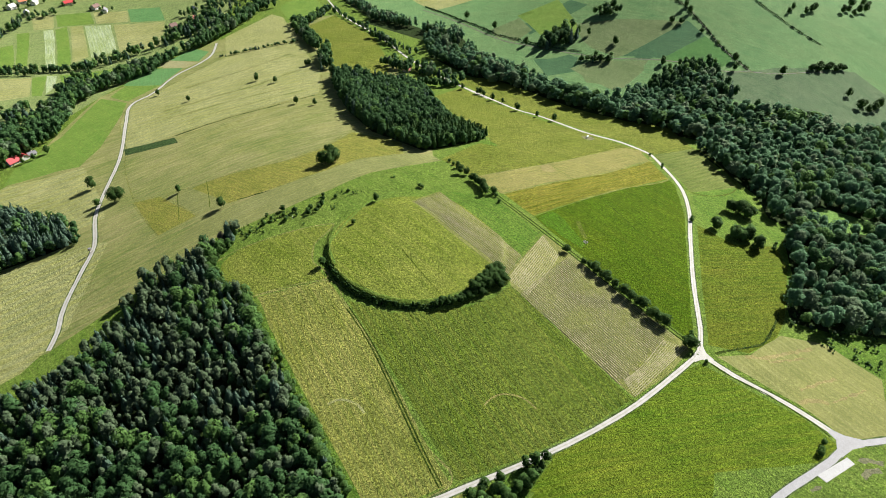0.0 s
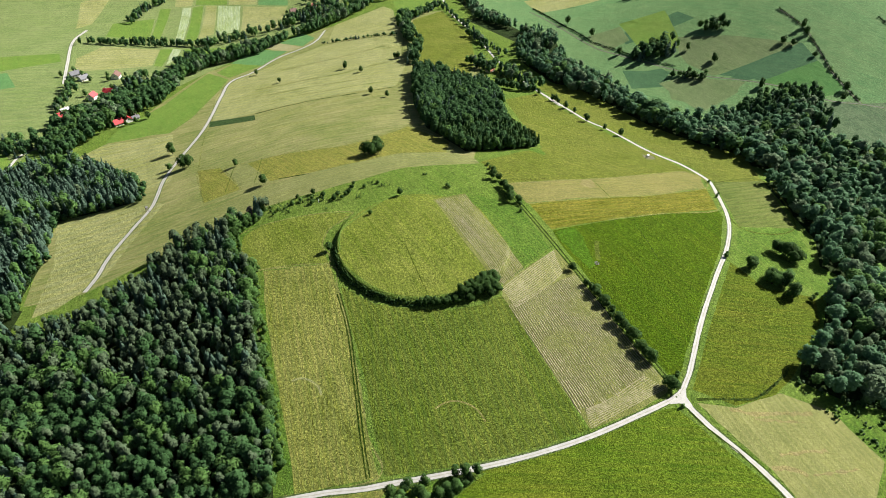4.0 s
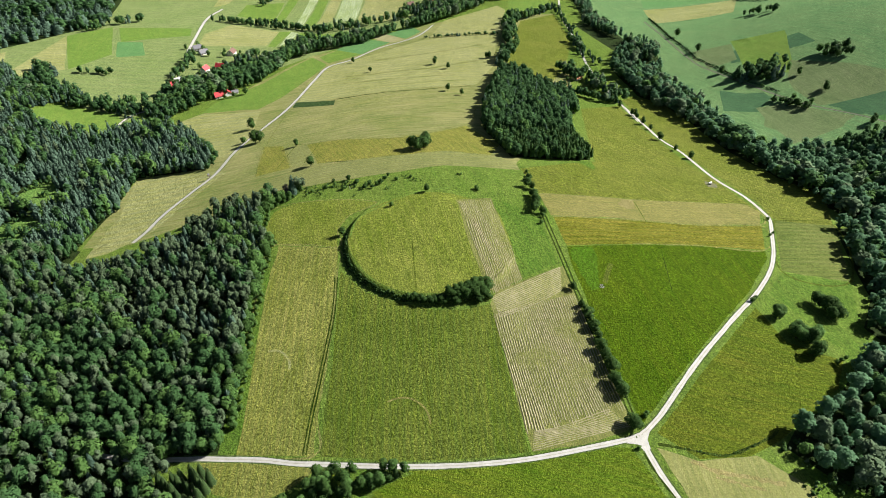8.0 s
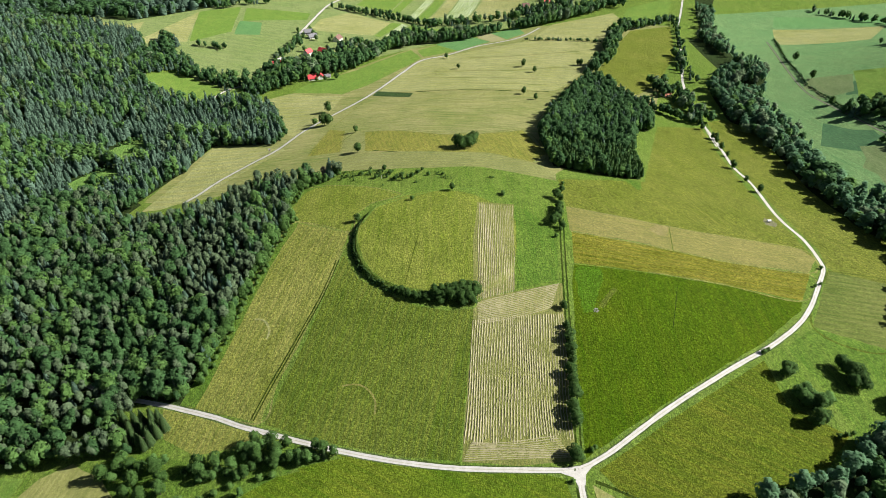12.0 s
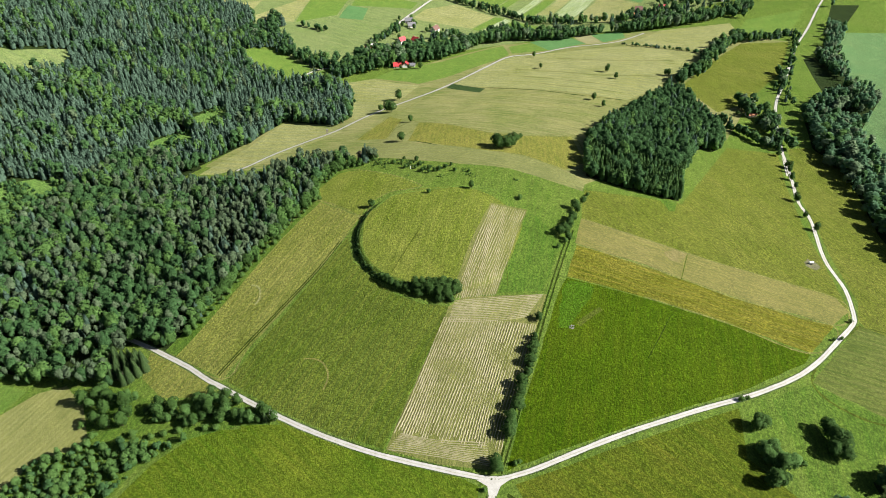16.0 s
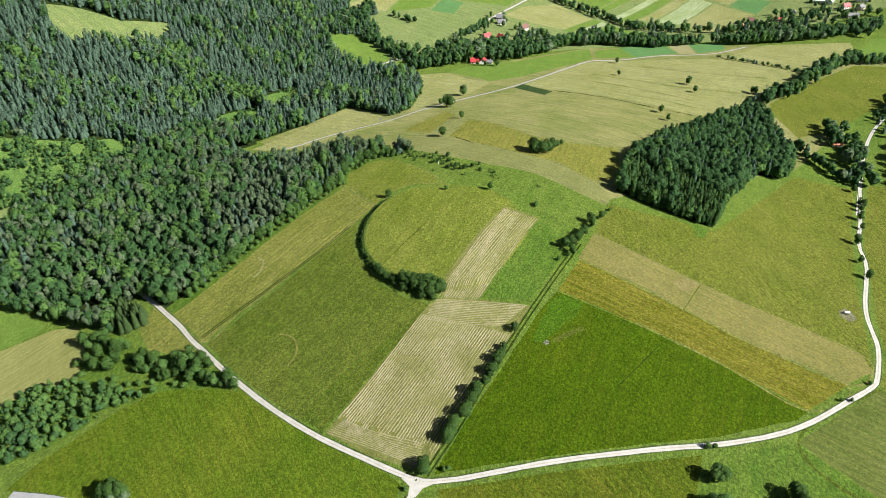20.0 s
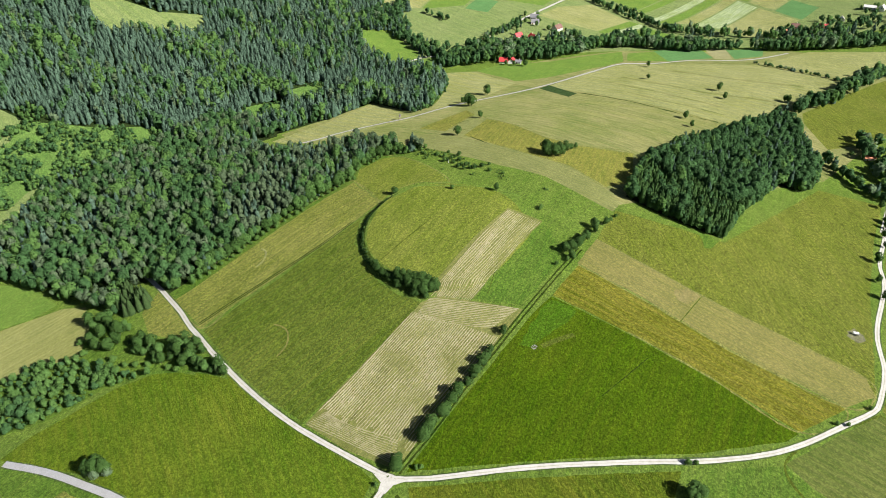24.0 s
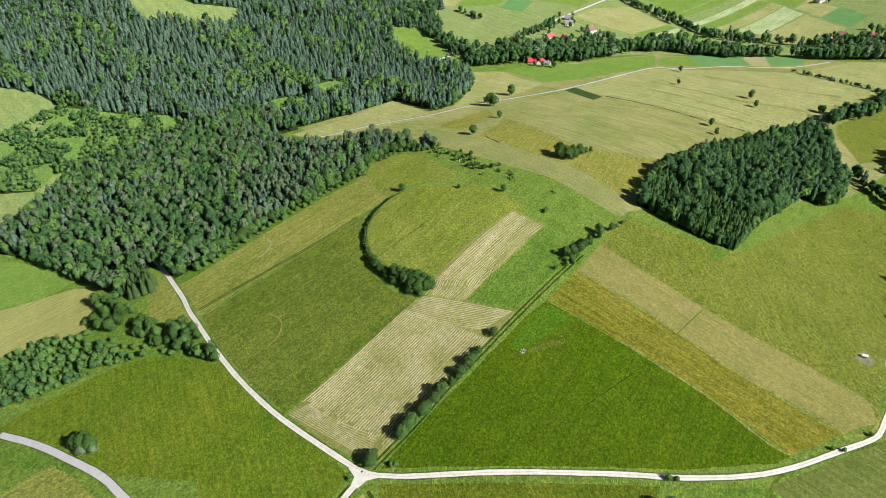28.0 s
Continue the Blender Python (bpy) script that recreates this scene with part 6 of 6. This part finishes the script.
def house(x, y, turn, length, depth, eaves, pitch, wall, roof, label, name="house", category="house"):
    """A gabled house: walls with their gables, two roof slopes with overhang, chimney, windows and a door."""
    root = new(name)
    length, depth, eaves = length * 0.85, depth * 0.85, eaves * 0.9
    root.matrix_basis = pose(x, y, zat(x, y) - 0.3, 0, 0, turn)
    ridge = eaves + depth / 2 * math.tan(radians(pitch))
    bm = bmesh.new()
    L, D = length / 2, depth / 2
    sec = [(-D, 0), (D, 0), (D, eaves), (0, ridge), (-D, eaves)]
    a = [bm.verts.new((-L, yy, zz)) for yy, zz in sec]
    b = [bm.verts.new((L, yy, zz)) for yy, zz in sec]
    bm.faces.new(a), bm.faces.new(b[::-1])
    for i in range(5):
        if i not in (2, 3):
            bm.faces.new((a[i], b[i], b[(i + 1) % 5], a[(i + 1) % 5]))
    bmesh.ops.recalc_face_normals(bm, faces=bm.faces[:])
    part("wall", bm, wall, root)
    over, thick = 0.6, 0.22
    for sgn in (-1, 1):
        bm = bmesh.new()
        out = (D + over) * sgn
        low = eaves - over * math.tan(radians(pitch))
        pts = [(0, ridge + 0.02), (out, low + 0.02), (out, low + 0.02 + thick), (0, ridge + 0.02 + thick)]
        p = [bm.verts.new((-L - over, yy, zz)) for yy, zz in pts]
        q = [bm.verts.new((L + over, yy, zz)) for yy, zz in pts]
        bm.faces.new(p), bm.faces.new(q[::-1])
        for i in range(4):
            bm.faces.new((p[i], q[i], q[(i + 1) % 4], p[(i + 1) % 4]))
        bmesh.ops.recalc_face_normals(bm, faces=bm.faces[:])
        part("roof_slope", bm, roof, root)
    part("chimney", box(L * 0.3, 0.6, ridge + 0.3, 0.7, 0.7, 1.6, 0.04), WALL_CREAM, root)
    for sgn in (-1, 1):
        for k in range(max(2, int(length / 3.4))):
            wx = -L + length * (k + 0.5) / max(2, int(length / 3.4))
            if sgn == -1 and k == 0:
                part("door", box(wx, sgn * (D + 0.02), 1.35, 1.0, 0.10, 2.1, 0.02), DOORWOOD, root)
                continue
            w = part("window", box(wx, sgn * (D + 0.02), eaves * 0.55 + 0.3, 1.3, 0.10, 1.3, 0.02), WALL_WHITE, root)
            part("pane", box(wx, sgn * (D + 0.06), eaves * 0.55 + 0.3, 1.1, 0.06, 1.1), GLASS, w)
    for sgn in (-1, 1):
        w = part("window", box(sgn * (L + 0.02), 0, eaves + 0.6, 0.10, 1.3, 1.3, 0.02), WALL_WHITE, root)
        part("pane", box(sgn * (L + 0.06), 0, eaves + 0.6, 0.06, 1.1, 1.1), GLASS, w)
    return tagged(root, label, category, "houses of the valley")


for _args in (
    (-170.2, 446.9, 20, 11, 9, 3.4, 42, WALL_WHITE, ROOF_RED, "white house with a bright red sheet roof"),
    (-161.6, 450.7, 110, 11, 9, 3.6, 40, WALL_WHITE, ROOF_RED, "white house with a bright red roof among trees"),
    (-153.4, 452.1, 15, 8, 6, 3.0, 35, WALL_WHITE, ROOF_GREY, "small white outbuilding with a grey roof"),
    (-188.2, 527.3, 60, 11, 9, 5.0, 42, WALL_WHITE, ROOF_RED, "tall white house with a red roof"),
    (-171.2, 535.8, 150, 11, 9, 4.6, 42, WALL_WHITE, ROOF_RED, "white house with a faded red roof"),
    (-192.9, 591.6, 30, 12, 9, 3.6, 40, WALL_WHITE, ROOF_GREY, "white house with a dark grey roof"),
    (-159.1, 588.8, 70, 13, 10, 4.6, 42, WALL_WHITE, ROOF_BROWN, "white house with a dark brown roof"),
    (-219.1, 488.8, 25, 11, 8, 3.2, 42, WALL_WHITE, ROOF_RED, "low house with a red roof between trees"),
    (-216.1, 501.0, 25, 10, 8, 3.0, 35, WALL_WOOD, ROOF_PALE, "wooden barn with a pale sheet roof"),
    (113.0, 783.6, 10, 12, 9, 4.4, 42, WALL_CREAM, ROOF_BROWN, "cream house with a dark roof"),
    (102.7, 752.9, 70, 11, 9, 3.6, 40, WALL_WHITE, ROOF_ORANGE, "house with a rusty orange roof"),
    (138.4, 755.1, 120, 13, 10, 4.2, 40, WALL_WHITE, ROOF_ORANGE, "white house with an orange tiled roof"),
    (146.5, 783.9, 20, 12, 9, 5.0, 42, WALL_WHITE, ROOF_RED, "white house with a red roof in the hamlet"),
    (152.2, 754.1, 60, 11, 9, 4.4, 40, WALL_WHITE, ROOF_PALE, "white house with a pale roof"),
    (166.0, 826.8, 100, 9, 7, 3.6, 40, WALL_WHITE, ROOF_PALE, "small white house with a pale roof"),
    (195.7, 880.0, 5, 18, 10, 4.0, 25, WALL_WHITE, ROOF_PALE, "long white barn with a pale roof"),
    (210.1, 875.0, 80, 13, 10, 4.4, 40, WALL_WHITE, ROOF_PALE, "white house with a pale roof"),
    (229.9, 853.4, 40, 12, 9, 4.6, 42, WALL_WHITE, ROOF_RED, "white house with a red roof by the village"),
    (238.1, 816.4, 20, 16, 10, 3.6, 35, WALL_WHITE, ROOF_GREY, "low house with a blue-grey roof"),
    (248.2, 849.7, 60, 12, 9, 4.4, 40, WALL_CREAM, ROOF_GREY, "cream house with a grey roof"),
    (251.7, 883.5, 10, 18, 11, 4.0, 30, WALL_WHITE, ROOF_GREY, "long house with a grey roof"),
    (-45.2, 1016.7, 30, 13, 10, 4.5, 40, WALL_WHITE, ROOF_PALE, "white village house with a pale roof"),
    (-33.8, 982.1, 80, 12, 9, 4.5, 40, WALL_WHITE, ROOF_PALE, "plain white village house with light roof"),
    (-26.1, 1034.6, 10, 13, 10, 4.5, 40, WALL_WHITE, ROOF_ORANGE, "white village house with an orange roof"),
    (-12.2, 1019.9, 50, 12, 9, 4.5, 40, WALL_WHITE, ROOF_PALE, "white village house with a light roof"),
    (29.7, 991.9, 5, 17, 10, 4.0, 35, WALL_CREAM, ROOF_RED, "long cream house with a red roof"),
    (56.5, 948.2, 30, 14, 10, 4.4, 40, WALL_WHITE, ROOF_BROWN, "white house with a brown roof in the village"),
    (62.5, 925.9, 60, 12, 9, 4.2, 40, WALL_WHITE, ROOF_GREY, "house with a dark slate roof"),
    (209.2, 353.7, 30, 10, 8, 3.4, 42, WALL_CREAM, ROOF_ORANGE, "lone farmhouse with a faded pink roof"),
    (-201.2, 608.5, 20, 12, 9, 3.8, 40, WALL_WHITE, ROOF_GREY, "white house with a slate-grey roof"),
):
    house(*_args)
    for _k in range(3):
        _a = radians(_args[2] + 60 + 115 * _k + tree_rng.uniform(-25, 25))
        _d = tree_rng.uniform(9, 14)
        plant("round" if _k else "light", _args[0] + _d * math.cos(_a), _args[1] + _d * math.sin(_a), tree_rng.uniform(5, 8.5), "garden trees of the valley")

# ---------------------------------------------------------------- small things
TANKWHITE = plain("white_paint", (0.75, 0.75, 0.74), 0.4, 0, 0.05, 1.0)
RUBBER = plain("black_rubber", (0.02, 0.02, 0.02), 0.9, 0, 0.2, 4.0)
STEEL = plain("grey_steel", (0.25, 0.25, 0.25), 0.5, 0.7, 0.15, 3.0)
BOARDS = plain("grey_boards", (0.28, 0.24, 0.19), 0.85, 0, 0.25, 2.0)
CONCRETE = gravel("pale_concrete", (0.420, 0.425, 0.420), (0.380, 0.380, 0.370))


def cyl(p, q, r0, r1, n=16):
    p, q = Vector(p), Vector(q)
    bm = bmesh.new()
    m = Matrix.Translation((p + q) / 2) @ (q - p).to_track_quat("Z", "Y").to_matrix().to_4x4()
    bmesh.ops.create_cone(bm, cap_ends=True, segments=n, radius1=r0, radius2=r1, depth=(q - p).length, matrix=m)
    return bm


def water_trailer(x, y, turn):
    root = new("water_trailer")
    root.matrix_basis = pose(x, y, zat(x, y), 0, 0, turn)
    tank = cyl((-1.5, 0, 1.35), (1.5, 0, 1.35), 0.78, 0.78, 20)
    bmesh.ops.bevel(tank, geom=[e for e in tank.edges if e.calc_face_angle(0) > 1.2], offset=0.15, segments=2, affect="EDGES")
    part("tank", tank, TANKWHITE, root)
    part("frame", box(0.2, 0, 0.55, 4.0, 0.9, 0.16, 0.02), STEEL, root)
    part("drawbar", cyl((1.9, 0, 0.55), (3.2, 0, 0.45), 0.06, 0.05, 8), STEEL, root)
    part("filler_cap", cyl((0.2, 0, 2.08), (0.2, 0, 2.28), 0.25, 0.22, 12), STEEL, root)
    for s in (-0.85, 0.85):
        w = part("wheel", cyl((-0.3, s - 0.12, 0.42), (-0.3, s + 0.12, 0.42), 0.42, 0.42, 18), RUBBER, root)
        part("rim", cyl((-0.3, s - 0.135, 0.42), (-0.3, s + 0.135, 0.42), 0.22, 0.22, 14), STEEL, w)
    return tagged(root, "white water trailer parked on the trodden pasture", "trailer")


water_trailer(209.7, 104.1, 15)


def high_seat(x, y, turn):
    root = new("hunting_stand")
    root.matrix_basis = pose(x, y, zat(x, y), 0, 0, turn)
    for sx, sy in ((-1, -1), (-1, 1), (1, -1), (1, 1)):
        part("leg", cyl((sx * 1.0, sy * 1.0, -0.2), (sx * 0.65, sy * 0.65, 3.0), 0.09, 0.07, 8), BOARDS, root)
    part("cabin", box(0, 0, 3.8, 1.5, 1.5, 1.6, 0.03), BOARDS, root)
    part("roof", box(0, 0, 4.7, 1.9, 1.9, 0.12, 0.03), ROOF_GREY, root)
    for k in range(8):
        part("rung", cyl((-0.3, -1.0 + 0.04 * k, 0.3 + 0.35 * k), (0.3, -1.0 + 0.04 * k, 0.3 + 0.35 * k), 0.03, 0.03, 6), BOARDS, root)
    return tagged(root, "small weathered wooden hunting stand beside the lane", "hunting stand")


high_seat(-166.5, 218.4, 20)

# concrete pad beside the asphalt road
PAD = [(12.2, -177.1), (11.5, -181.3), (30.4, -185.3), (31.5, -181.6)]
bm = bmesh.new()
_top = [bm.verts.new((x, y, zat(x, y) + 0.12)) for x, y in PAD]
_bot = [bm.verts.new((x, y, zat(x, y) - 0.5)) for x, y in PAD]
bm.faces.new(_top), bm.faces.new(_bot[::-1])
for _i in range(4):
    bm.faces.new((_top[_i], _bot[_i], _bot[(_i + 1) % 4], _top[(_i + 1) % 4]))
bmesh.ops.recalc_face_normals(bm, faces=bm.faces[:])
_me = bpy.data.meshes.new("concrete_pad")
bm.to_mesh(_me)
bm.free()
_me.materials.append(CONCRETE)
tagged(new("concrete_pad", _me), "flat pale grey concrete pad beside the asphalt road", "concrete pad", kind="structure")


FIELDSTONE = plain("field_stone", (0.24, 0.23, 0.21), 0.85, 0, 0.3, 2.0)


def stone_heap(x, y, count, spread, seed):
    """A few field stones thrown together."""
    rng = random.Random(seed)
    root = new("stone_heap")
    root.matrix_basis = pose(x, y, zat(x, y))
    for k in range(count):
        bm = bmesh.new()
        r = rng.uniform(0.25, 0.6)
        bmesh.ops.create_icosphere(bm, subdivisions=1, radius=r)
        for v in bm.verts:
            v.co *= rng.uniform(0.75, 1.2)
            v.co.z *= 0.7
        a, d = rng.uniform(0, 6.28), spread * math.sqrt(rng.random())
        bmesh.ops.translate(bm, verts=bm.verts[:], vec=(d * math.cos(a), d * math.sin(a), r * 0.3 + 0.25 * (1 - d / spread)))
        part("stone", bm, FIELDSTONE, root)
    return tagged(root, "small heap of pale field stones in the green meadow", "stone heap")


stone_heap(63.9, -9.1, 14, 1.5, 3)


def white_post(x, y):
    root = new("marker_post")
    root.matrix_basis = pose(x, y, zat(x, y))
    part("pole", cyl((0, 0, -0.3), (0, 0, 2.6), 0.14, 0.12, 10), TANKWHITE, root)
    part("cap", cyl((0, 0, 2.6), (0, 0, 2.7), 0.16, 0.05, 10), STEEL, root)
    return tagged(root, "white wooden marker post in the ridge scrub", "post")


white_post(-62.9, 125.9)
